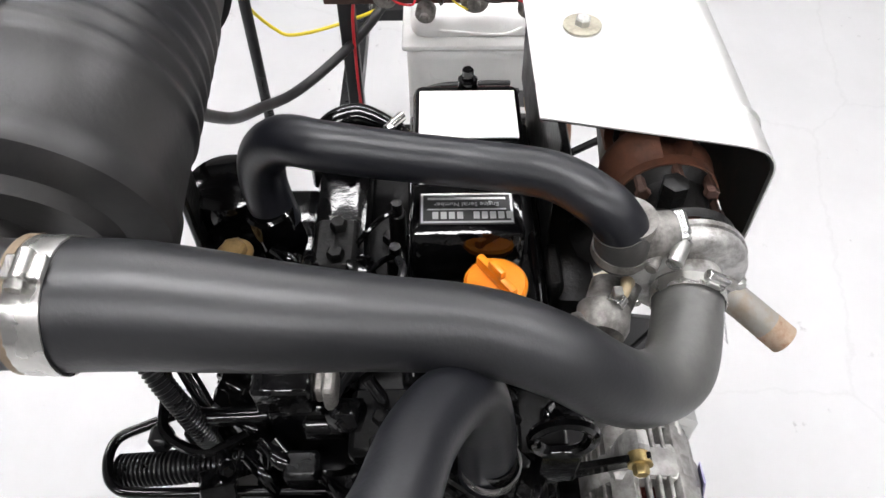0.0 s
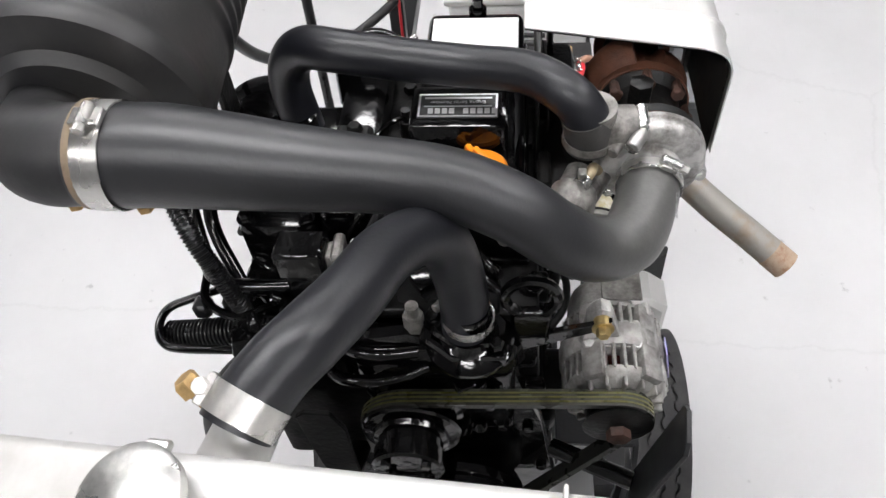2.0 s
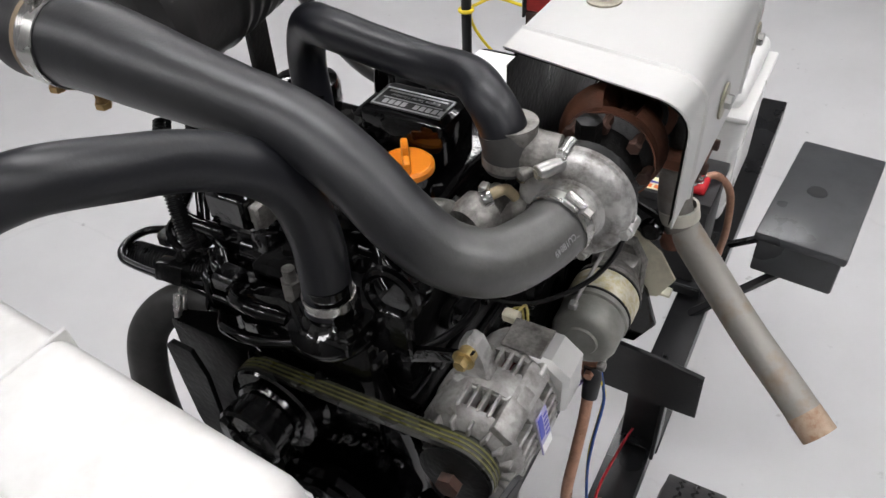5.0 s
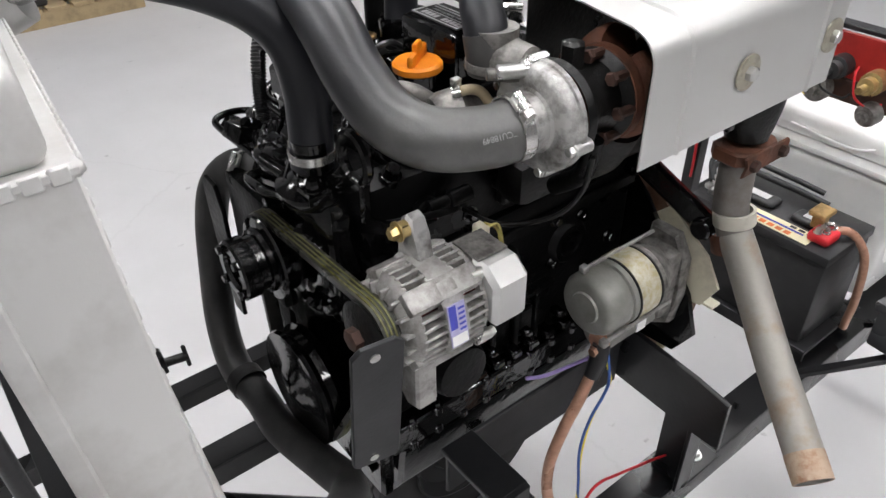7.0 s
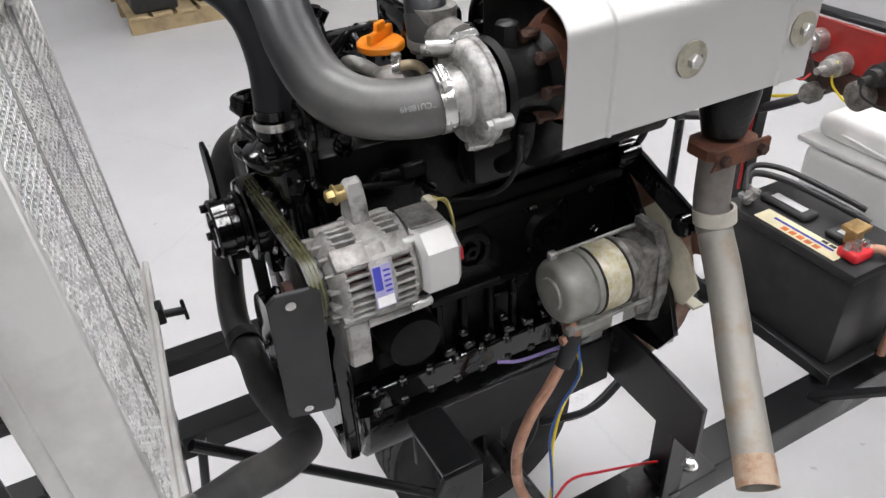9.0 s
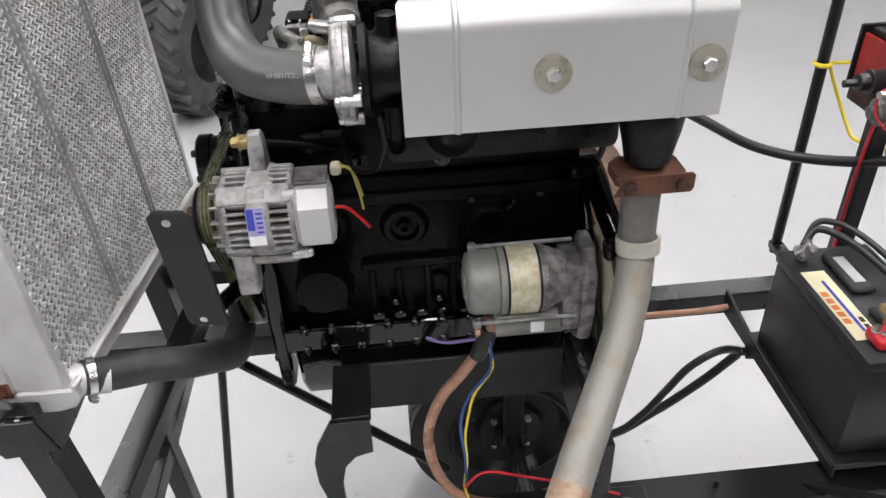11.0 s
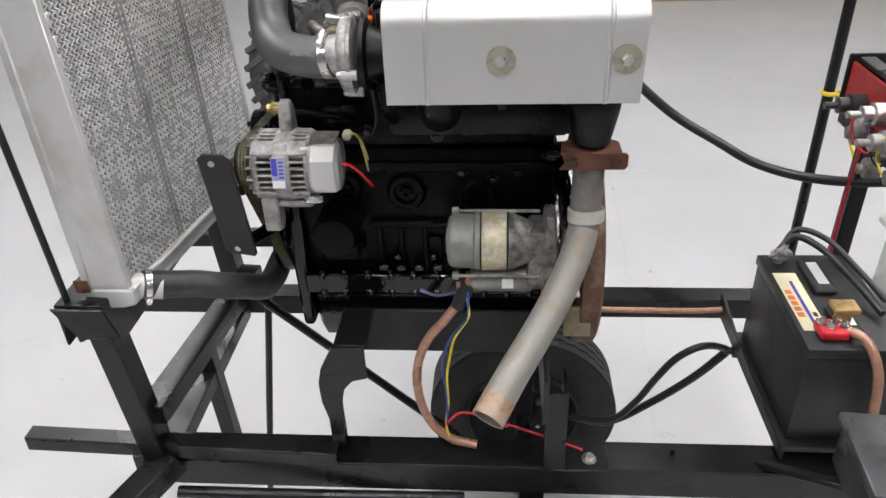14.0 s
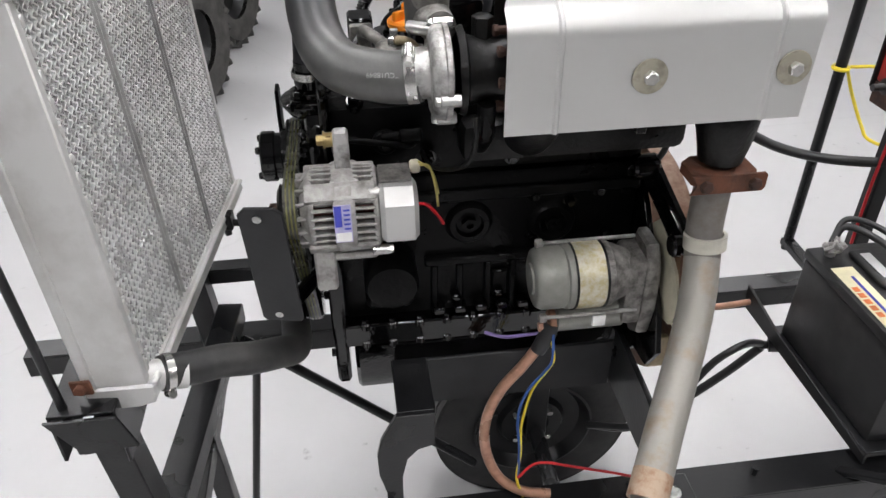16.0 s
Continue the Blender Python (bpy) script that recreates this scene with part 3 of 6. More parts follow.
for lo, hi in [((*a, 1.4142), (*b, 1.4146)) for a, b in rim]:
    bm = B()
    box(bm, lo, hi)
    part("printed_bar", bm, M_SILVERLAB, plate)
# timing cover, front
bm = B()
extrude(bm, [(-0.10, 0.80), (0.10, 0.80), (0.12, 0.95), (0.115, 1.10), (0.14, 1.26), (0.06, 1.28), (-0.05, 1.24), (-0.085, 1.10), (-0.11, 0.95)], "x", -0.222, -0.199, 0.005)
for y, z in ((-0.08, 0.85), (-0.09, 0.98), (-0.07, 1.09), (-0.04, 1.21), (0.08, 0.85), (0.10, 0.98), (0.10, 1.12), (0.11, 1.23)):
    hexbolt(bm, (-0.222, y, z), (-1, 0, 0), 0.007, 0.007)
part("timing_cover", bm, M_ENGINE, engine)
bm = B()
lathe(bm, (-0.222, 0.02, 0.955), (-1, 0, 0), [(0, 0.03), (0.012, 0.03), (0.014, 0.082), (0.022, 0.086), (0.024, 0.078), (0.034, 0.074), (0.036, 0.078), (0.044, 0.086), (0.05, 0.084), (0.052, 0.04), (0.058, 0.03), (0.062, 0.0)], 48, caps=False)
part("crank_pulley", bm, M_ENGINE, engine)
bm = B()
lathe(bm, (-0.20, 0.062, 1.150), (-1, 0, 0), [(0, 0.034), (0.03, 0.034), (0.034, 0.05), (0.039, 0.057), (0.042, 0.050), (0.060, 0.050), (0.063, 0.057), (0.066, 0.055), (0.068, 0.043), (0.074, 0.042), (0.076, 0.037), (0.086, 0.0365), (0.088, 0.040), (0.106, 0.040), (0.109, 0.037), (0.109, 0.026), (0.104, 0.024), (0.104, 0.0)], 44, caps=False)
pump_pulley = part("water_pump_pulley", bm, M_ENGINE, engine)
for k in range(4):
    a = math.pi / 4 + k * math.pi / 2
    bm = B()
    hexbolt(bm, (-0.3085, 0.062 + 0.031 * math.cos(a), 1.150 + 0.031 * math.sin(a)), (-1, 0, 0), 0.006, 0.007)
    part("pulley_bolt", bm, M_ENGINE, pump_pulley)
bm = B()
box(bm, (-0.23, -0.055, 1.09), (-0.19, 0.12, 1.27), 0.012, seg=2)
lathe(bm, (-0.216, -0.006, 1.255), (0, 0, 1), [(0, 0.036), (0.014, 0.046), (0.020, 0.046), (0.026, 0.034), (0.034, 0.026), (0.036, 0.024)], 28)
part("thermostat_housing", bm, M_ENGINE, engine)
bm = B()
extrude(bm, [(-0.188, 0.040), (-0.222, 0.046), (-0.249, 0.010), (-0.246, -0.044), (-0.200, -0.046), (-0.160, -0.012)], "z", 1.268, 1.284, 0.003)
extrude(bm, [(-0.196, 0.030), (-0.220, 0.034), (-0.238, 0.008), (-0.236, -0.032), (-0.204, -0.034), (-0.174, -0.010)], "z", 1.284, 1.292, 0.003)
cyl(bm, (-0.216, -0.006, 1.276), (-0.216, -0.006, 1.33), 0.022, 24)
hexbolt(bm, (-0.234, -0.034, 1.284), (0, 0, 1), 0.008, 0.011, 0.011)
hexbolt(bm, (-0.202, 0.032, 1.284), (0, 0, 1), 0.008, 0.011, 0.011)
part("water_outlet", bm, M_ENGINE, engine)
bm = B()
cyl(bm, (-0.21, -0.05, 1.16), (-0.21, -0.085, 1.155), 0.018, 16, 0.002)
part("sender_boss", bm, M_ENGINE, engine)
bm = B()
cyl(bm, (-0.20, 0.10, 1.16), (-0.19, 0.22, 1.175), 0.022, 18, 0.003)
part("water_elbow", bm, M_ENGINE, engine)
bm = B()
box(bm, (-0.195, -0.04, 1.262), (-0.125, 0.12, 1.288), 0.006)
part("head_front", bm, M_BLOCK, engine)
# small fittings round the thermostat and on the near flank of the head
r = random.Random(12)
for x, y, z, ax in ((-0.231, -0.03, 1.20, (-1, 0, 0)), (-0.231, 0.09, 1.21, (-1, 0, 0)), (-0.231, 0.10, 1.13, (-1, 0, 0)), (-0.231, -0.04, 1.12, (-1, 0, 0)), (-0.12, -0.09, 1.235, (0, -1, 0)), (-0.06, -0.09, 1.21, (0, -1, 0)), (0.06, -0.09, 1.20, (0, -1, 0)), (-0.16, -0.085, 1.20, (0, -1, 0)), (-0.15, -0.083, 1.12, (0, -1, 0)), (0.20, -0.083, 1.13, (0, -1, 0)), (0.22, -0.083, 1.05, (0, -1, 0)), (0.10, -0.083, 1.13, (0, -1, 0)), (0.155, -0.083, 1.115, (0, -1, 0)), (0.10, -0.083, 1.055, (0, -1, 0)), (0.25, -0.083, 1.16, (0, -1, 0))):
    bm = B()
    hexbolt(bm, (x, y, z), ax, 0.0075, 0.009, 0.011)
    part("flank_bolt", bm, M_ENGINE, engine)
bm = B()
tube(bm, [(-0.19, -0.085, 1.245), (-0.16, -0.105, 1.25), (-0.12, -0.11, 1.245), (-0.09, -0.10, 1.235), (-0.08, -0.085, 1.23)], 0.0045, 10)
part("coolant_stub", bm, M_BLOCK, engine)
bm = B()
cyl(bm, (-0.125, -0.095, 1.248), (-0.100, -0.100, 1.250), 0.007, 12, 0.001)
cyl(bm, (-0.100, -0.100, 1.250), (-0.070, -0.104, 1.252), 0.010, 14, 0.002)
part("pressure_sender", bm, M_BLOCK, engine)
bm = B()
tube(bm, [(-0.225, 0.05, 1.262), (-0.235, 0.085, 1.27), (-0.225, 0.12, 1.262), (-0.20, 0.14, 1.25)], 0.008, 10)
tube(bm, [(-0.228, 0.04, 1.235), (-0.245, 0.08, 1.235), (-0.24, 0.13, 1.225), (-0.215, 0.16, 1.21)], 0.007, 10)
part("heater_stub", bm, M_ENGINE, engine)
bm = B()
cyl(bm, (-0.205, 0.052, 1.27), (-0.205, 0.052, 1.30), 0.011, 6)
cyl(bm, (-0.205, 0.052, 1.30), (-0.205, 0.052, 1.315), 0.007, 10)
part("temperature_sender", bm, M_DIRTYAL, engine, "dull metal temperature sender")
# oil filter below the alternator
bm = B()
lathe(bm, (-0.125, -0.08, 1.035), (0, -1, 0), [(0, 0.036), (0.01, 0.040), (0.07, 0.040), (0.08, 0.036), (0.083, 0.02), (0.083, 0.0)], 28)
box(bm, (-0.165, -0.11, 0.955), (-0.09, -0.08, 1.0), 0.008)
part("oil_filter", bm, M_BLOCK, engine)
for k in range(7):
    x = -0.06 + k * 0.034
    bm = B()
    box(bm, (x, -0.112, 0.935), (x + 0.020, -0.085, 0.948), 0.003)
    part("flank_lug", bm, M_ENGINE, engine)
    if k % 2:
        bm = B()
        box(bm, (x - 0.004, -0.106, 0.955), (x + 0.012, -0.082, 0.968), 0.004)
        part("flank_boss", bm, M_ENGINE, engine)
bm = B()
c = [(-0.20, -0.068 + 0.026 * math.cos(a), 1.325 + 0.028 * math.sin(a)) for a in (2 * math.pi * k / 16 for k in range(17))]
tube(bm, c, 0.006, 8, 2)
box(bm, (-0.207, -0.088, 1.25), (-0.193, -0.048, 1.305), 0.004)
part("lifting_eye", bm, M_ENGINE, engine)
# rear plate, flywheel
bm = B()
o = [(0.02 + 0.2 * math.cos(2 * math.pi * k / 40), 0.95 + (0.2 if math.sin(2 * math.pi * k / 40) > 0 else 0.17) * math.sin(2 * math.pi * k / 40)) for k in range(40)]
extrude(bm, o, "x", 0.263, 0.272, 0.001)
extrude(bm, [(-0.08, 1.145), (-0.112, 1.115), (-0.165, 1.048), (-0.213, 0.99), (-0.236, 0.925), (-0.207, 0.875), (-0.08, 0.86)], "x", 0.2632, 0.2722, 0.001)
part("rear_plate", bm, M_ENGINE, engine)
bm = B()
lathe(bm, (0.285, 0.02, 0.93), (1, 0, 0), [(0, 0.05), (0.0, 0.165), (0.004, 0.172), (0.022, 0.172), (0.026, 0.190), (0.030, 0.205), (0.062, 0.205), (0.067, 0.198), (0.072, 0.12), (0.075, 0.10), (0.08, 0.0)], 60, caps=False)
part("flywheel", bm, M_FLY, engine, "brown flywheel with light surface rust")
bm = B()
bar(bm, (0.272, -0.070, 1.170), (0.292, -0.210, 1.096), 0.022, 0.034, up=(0, 1, 1), bevel=0.006)
cyl(bm, (0.270, -0.202, 1.100), (0.310, -0.202, 1.100), 0.017, 16, 0.003)
cyl(bm, (0.285, -0.085, 1.165), (0.245, -0.085, 1.165), 0.020, 16, 0.004)
part("rear_bracket", bm, M_ENGINE, engine)
bm = B()
extrude(bm, [(-0.12, 1.085), (-0.148, 1.112), (-0.222, 1.062), (-0.250, 1.018), (-0.228, 0.975), (-0.15, 0.96)], "x", 0.2765, 0.2810)
box(bm, (0.2812, -0.246, 0.974), (0.302, -0.150, 0.979), 0.001, pose(0, 0, 0))
part("dust_plate", bm, M_CREAM, engine, "cream painted dust plate")
bm = B()
box(bm, (0.285, -0.175, 0.835), (0.335, -0.165, 0.90), 0.002)
part("spacer_block", bm, M_DULLTAN, engine, "dull tan spacer block")
# front bracket plate on the far side
bm = B()
extrude(bm, [(0.168, 1.228), (0.178, 1.218), (0.170, 1.10), (0.155, 1.02), (0.130, 1.02), (0.128, 1.19), (0.140, 1.226)], "x", -0.284, -0.278, 0.001)
cyl(bm, (-0.278, 0.15, 1.05), (-0.20, 0.13, 1.05), 0.014, 12)
part("front_bracket", bm, M_BLOCK, engine)
bm = B()
box(bm, (-0.235, 0.10, 1.02), (-0.19, 0.235, 1.19), 0.008, seg=2)
box(bm, (-0.222, 0.09, 0.86), (-0.19, 0.20, 1.02), 0.008, seg=2)
part("gear_case", bm, M_BLOCK, engine)

# drive belt
belt = thing("drive_belt", "flat black rubber drive belt over three pulleys", "belt")
bm = B()
pulleys = [((0.062, 1.150), 0.0535), ((-0.163, 1.182), 0.034), ((0.02, 0.955), 0.0815)]
xb = -0.2505


def hull(circles, n=64):
    pts = []
    for (cy, cz), r in circles:
        pts += [(cy + r * math.cos(2 * math.pi * k / n), cz + r * math.sin(2 * math.pi * k / n)) for k in range(n)]
    pts = sorted(set(pts))
    def half(ps):
        h = []
        for p in ps:
            while len(h) > 1 and (h[-1][0] - h[-2][0]) * (p[1] - h[-2][1]) - (h[-1][1] - h[-2][1]) * (p[0] - h[-2][0]) <= 0:
                h.pop()
            h.append(p)
        return h
    return half(pts)[:-1] + half(pts[::-1])[:-1]


outer, inner = hull([(c, r + 0.005) for c, r in pulleys]), hull([(c, r - 0.003) for c, r in pulleys])


def loop_band(bm, out_pts, in_pts, x0, x1):
    n = 200
    def even(p):
        p = np.array(p + [p[0]])
        s = np.r_[0, np.cumsum(np.linalg.norm(np.diff(p, axis=0), axis=1))]
        u = np.linspace(0, s[-1], n, endpoint=False)
        return np.stack([np.interp(u, s, p[:, i]) for i in (0, 1)], 1)
    a = even(out_pts)
    b = []
    q = even(in_pts)
    for p in a:
        b.append(q[np.argmin(((q - p) ** 2).sum(1))])
    rows = [[bm.verts.new((x, p[0], p[1])) for p, x in ((a[i], x0), (a[i], x1), (b[i], x1), (b[i], x0))] for i in range(n)]
    for i in range(n):
        p, q2 = rows[i], rows[(i + 1) % n]
        for j in range(4):
            bm.faces.new((p[j], q2[j], q2[(j + 1) % 4], p[(j + 1) % 4]))


loop_band(bm, outer, inner, xb - 0.0095, xb + 0.0095)
part("belt_band", bm, M_BELT, belt)
# yellowish sheen of the belt's back, put into colour as three thin bands
wide = hull([(c, r + 0.0056) for c, r in pulleys])
for off in (-0.0062, -0.0012, 0.0038):
    bm = B()
    loop_band(bm, wide, outer, xb + off, xb + off + 0.0022)
    part("belt_sheen", bm, M_BELTSHEEN, belt, "yellowish reflection painted on the belt as a stripe")

# ---- far flank: manifold, injection gear, filter ----
manifold = thing("intake_manifold", "glossy black cast intake manifold along the cylinder head", "manifold")
bm = B()
box(bm, (-0.08, 0.112, 1.23), (0.25, 0.175, 1.315), 0.015, seg=2)
cyl(bm, (0.055, 0.20, 1.24), (0.055, 0.215, 1.345), 0.026, 24, 0.003)
box(bm, (-0.01, 0.165, 1.25), (0.09, 0.235, 1.29), 0.01, seg=2)
for x in (-0.05, 0.04, 0.13, 0.22):
    hexbolt(bm, (x, 0.135, 1.315), (0, 0, 1), 0.008, 0.01)
part("manifold_body", bm, M_ENGINE, manifold)
bm = B()
box(bm, (-0.02, 0.12, 1.315), (0.05, 0.165, 1.335), 0.005)
hexbolt(bm, (-0.005, 0.14, 1.335), (0, 0, 1), 0.009, 0.01)
hexbolt(bm, (0.035, 0.14, 1.335), (0, 0, 1), 0.009, 0.01)
part("manifold_cap", bm, M_CAST, manifold)

bm = B()
box(bm, (-0.09, 0.176, 1.18), (0.025, 0.268, 1.302), 0.012, seg=2)
box(bm, (-0.075, 0.19, 1.30), (0.01, 0.25, 1.318), 0.006, seg=2)
for x, y in ((-0.078, 0.186), (-0.078, 0.258), (0.014, 0.186), (0.014, 0.258)):
    hexbolt(bm, (x, y, 1.302), (0, 0, 1), 0.007, 0.009, 0.010)
part("plenum", bm, M_ENGINE, manifold)

pump = thing("injection_pump", "black diesel injection pump with fuel lines", "pump")
bm = B()
box(bm, (-0.18, 0.11, 1.03), (0.05, 0.20, 1.16), 0.01, seg=2)
for x in (-0.12, -0.06, 0.0):
    cyl(bm, (x, 0.155, 1.16), (x, 0.155, 1.205), 0.014, 14, 0.002)
box(bm, (-0.19, 0.12, 1.165), (-0.14, 0.18, 1.23), 0.006)
part("pump_body", bm, M_ENGINE, pump)
bm = B()
box(bm, (-0.158, 0.150, 1.292), (-0.118, 0.205, 1.332), 0.004)
part("solenoid", bm, M_ENGINE, pump, "black solenoid block")
bm = B()
box(bm, (-0.156, 0.130, 1.294), (-0.120, 0.142, 1.330), 0.003)
box(bm, (-0.150, 0.142, 1.300), (-0.126, 0.150, 1.322), 0.002)
part("solenoid_collar", bm, M_DIRTYAL, pump, "bright metal solenoid collar")
bm = B()
box(bm, (-0.155, 0.135, 1.23), (-0.11, 0.20, 1.292), 0.006)
cyl(bm, (-0.150, 0.125, 1.262), (-0.150, 0.165, 1.262), 0.017, 18, 0.003)
part("pump_head", bm, M_ENGINE, pump)
bm = B()
box(bm, (-0.14, 0.20, 1.00), (0.03, 0.285, 1.185), 0.012, seg=2)
cyl(bm, (-0.10, 0.24, 1.185), (-0.10, 0.24, 1.235), 0.03, 20, 0.004)
cyl(bm, (-0.03, 0.25, 1.185), (-0.03, 0.25, 1.225), 0.022, 20, 0.004)
for q in range(5):
    hexbolt(bm, (-0.13 + 0.034 * q, 0.276, 1.185), (0, 0, 1), 0.007, 0.009)
part("governor_housing", bm, M_ENGINE, pump)
bm = B()
lathe(bm, (-0.145, 0.245, 1.09), (-1, 0, 0), [(0, 0.045), (0.012, 0.045), (0.016, 0.038), (0.03, 0.036), (0.034, 0.0)], 28)
for q in range(6):
    a = q * math.pi / 3
    hexbolt(bm, (-0.157, 0.245 + 0.039 * math.cos(a), 1.09 + 0.039 * math.sin(a)), (-1, 0, 0), 0.005, 0.006)
part("pump_cover", bm, M_ENGINE, pump)
for k, x in enumerate((-0.12, -0.06, 0.0)):
    bm = B()
    tube(bm, [(x, 0.155, 1.20), (x + 0.004, 0.150, 1.27), (x + 0.02, 0.115, 1.335), (x + 0.045, 0.085, 1.345), (x + 0.055, 0.075, 1.315)], 0.0032, 8)
    part("fuel_line", bm, M_ENGINE, pump)
    bm = B()
    cyl(bm, (x + 0.055, 0.082, 1.27), (x + 0.055, 0.080, 1.335), 0.009, 12, 0.001)
    cyl(bm, (x + 0.055, 0.080, 1.335), (x + 0.055, 0.080, 1.35), 0.006, 8)
    part("injector", bm, M_CAST, pump)
bm = B()
tube(bm, [(-0.10, 0.10, 1.33), (-0.09, 0.075, 1.36), (-0.075, 0.085, 1.37), (-0.07, 0.11, 1.35), (-0.09, 0.125, 1.31)], 0.0035, 8)
part("return_line", bm, M_CAST, pump)
bm = B()
tube(bm, [(-0.03, 0.075, 1.36), (-0.06, 0.07, 1.375), (-0.10, 0.09, 1.35), (-0.12, 0.13, 1.28), (-0.14, 0.15, 1.24)], 0.004, 8)
part("wire", bm, M_CABLE, pump)

fuel_filter = thing("fuel_filter", "black canister filter beside the manifold", "filter")
bm = B()
lathe(bm, (0.125, 0.278, 1.10), (0, 0, 1), [(0, 0.03), (0.01, 0.046), (0.17, 0.046), (0.18, 0.050), (0.205, 0.050), (0.215, 0.046), (0.222, 0.030), (0.224, 0.0)], 28, caps=False)
part("canister", bm, M_ENGINE, fuel_filter)
bm = B()
box(bm, (0.035, 0.17, 1.225), (0.145, 0.30, 1.285), 0.010, seg=2)
hexbolt(bm, (0.08, 0.255, 1.285), (0, 0, 1), 0.01, 0.01)
part("filter_head", bm, M_ENGINE, fuel_filter)
bm = B()
hexbolt(bm, (0.03, 0.255, 1.30), (0, 0, 1), 0.014, 0.012, 0.02)
part("drain_plug", bm, M_BRASS, fuel_filter)

rear_can = thing("rear_breather", "black rubber breather elbow behind the rocker cover", "breather")
bm = B()
tube(bm, [(0.17, 0.175, 1.27), (0.172, 0.172, 1.33), (0.180, 0.155, 1.352), (0.188, 0.128, 1.356), (0.176, 0.098, 1.354), (0.155, 0.070, 1.350)], [0.015, 0.015, 0.0155, 0.0155, 0.012, 0.009], 16)
part("elbow", bm, M_ENGINE, rear_can)
clamp(rear_can, (0.165, 0.084, 1.352), (-0.6, -0.8, -0.1), 0.0108, 0.006)

# loom and breather pipes on the front of the far flank
loom = thing("wiring_loom", "ribbed black conduit with wiring along the engine front", "conduit")
bm = B()
pts = [(-0.160, 0.368, 1.180), (-0.160, 0.32, 1.186), (-0.158, 0.27, 1.192), (-0.158, 0.22, 1.194), (-0.165, 0.15, 1.205)]
c = spline(pts, 40)
rings(bm, [(q, c[min(i + 1, len(c) - 1)] - c[max(i - 1, 0)], 0.0165 + (0.0014 if (i // 2) % 2 else -0.0014)) for i, q in enumerate(c)], 14)
part("conduit", bm, M_LOOM, loom)
bm = B()
tube(bm, [(-0.10, 0.29, 1.205), (-0.12, 0.345, 1.20), (-0.133, 0.371, 1.197), (-0.16, 0.373, 1.20), (-0.186, 0.358, 1.202), (-0.193, 0.325, 1.202), (-0.193, 0.22, 1.205), (-0.195, 0.124, 1.21), (-0.195, 0.09, 1.21)], 0.0055, 10)
part("guard_rod", bm, M_ENGINE, loom)
bm = B()
c = spline([(-0.150, 0.262, 1.20), (-0.147, 0.270, 1.24), (-0.138, 0.284, 1.28), (-0.120, 0.305, 1.32), (-0.085, 0.33, 1.35)], 40)
rings(bm, [(q, c[min(i + 1, len(c) - 1)] - c[max(i - 1, 0)], 0.0105 + (0.0009 if (i // 2) % 2 else -0.0009)) for i, q in enumerate(c)], 12)
part("riser_conduit", bm, M_LOOM, loom)
bm = B()
tube(bm, [(-0.035, 0.335, 1.33), (-0.045, 0.338, 1.29), (-0.088, 0.320, 1.255), (-0.128, 0.292, 1.25), (-0.136, 0.24, 1.25), (-0.121, 0.162, 1.25), (-0.06, 0.127, 1.27)], 0.0095, 12)
part("breather_hose", bm, M_ENGINE, loom)
bm = B()
tube(bm, [(-0.03, 0.305, 1.33), (-0.06, 0.31, 1.28), (-0.10, 0.285, 1.245), (-0.12, 0.26, 1.22), (-0.10, 0.20, 1.20)], 0.0085, 12)
part("breather_hose", bm, M_ENGINE, loom)
for k in range(9):
    r = random.Random(60 + k)
    bm = B()
    y = 0.30 - 0.022 * k
    tube(bm, [(-0.09 + r.uniform(-0.03, 0.03), y + 0.02, 1.20 + r.uniform(0, 0.05)), (-0.13 + r.uniform(-0.02, 0.02), y + r.uniform(-0.02, 0.02), 1.215 + r.uniform(-0.01, 0.03)), (-0.15 + r.uniform(-0.02, 0.01), y - 0.03, 1.205 + r.uniform(-0.01, 0.02)), (-0.14, y - 0.07, 1.20 + r.uniform(-0.02, 0.03))], r.uniform(0.003, 0.006), 8)
    part("loom_branch", bm, M_ENGINE, loom)
bm = B()
tube(bm, [(-0.10, 0.29, 1.225), (-0.13, 0.24, 1.235), (-0.125, 0.16, 1.265), (-0.10, 0.10, 1.30), (-0.08, 0.075, 1.34)], 0.007, 10)
part("cable", bm, M_CABLE, loom)
for lo, hi in (((-0.145, 0.262, 1.20), (-0.11, 0.295, 1.225)), ((-0.15, 0.31, 1.198), (-0.125, 0.332, 1.22)), ((-0.20, 0.15, 1.225), (-0.170, 0.185, 1.25))):
    bm = B()
    box(bm, lo, hi, 0.005)
    part("connector", bm, M_LOOM, loom)

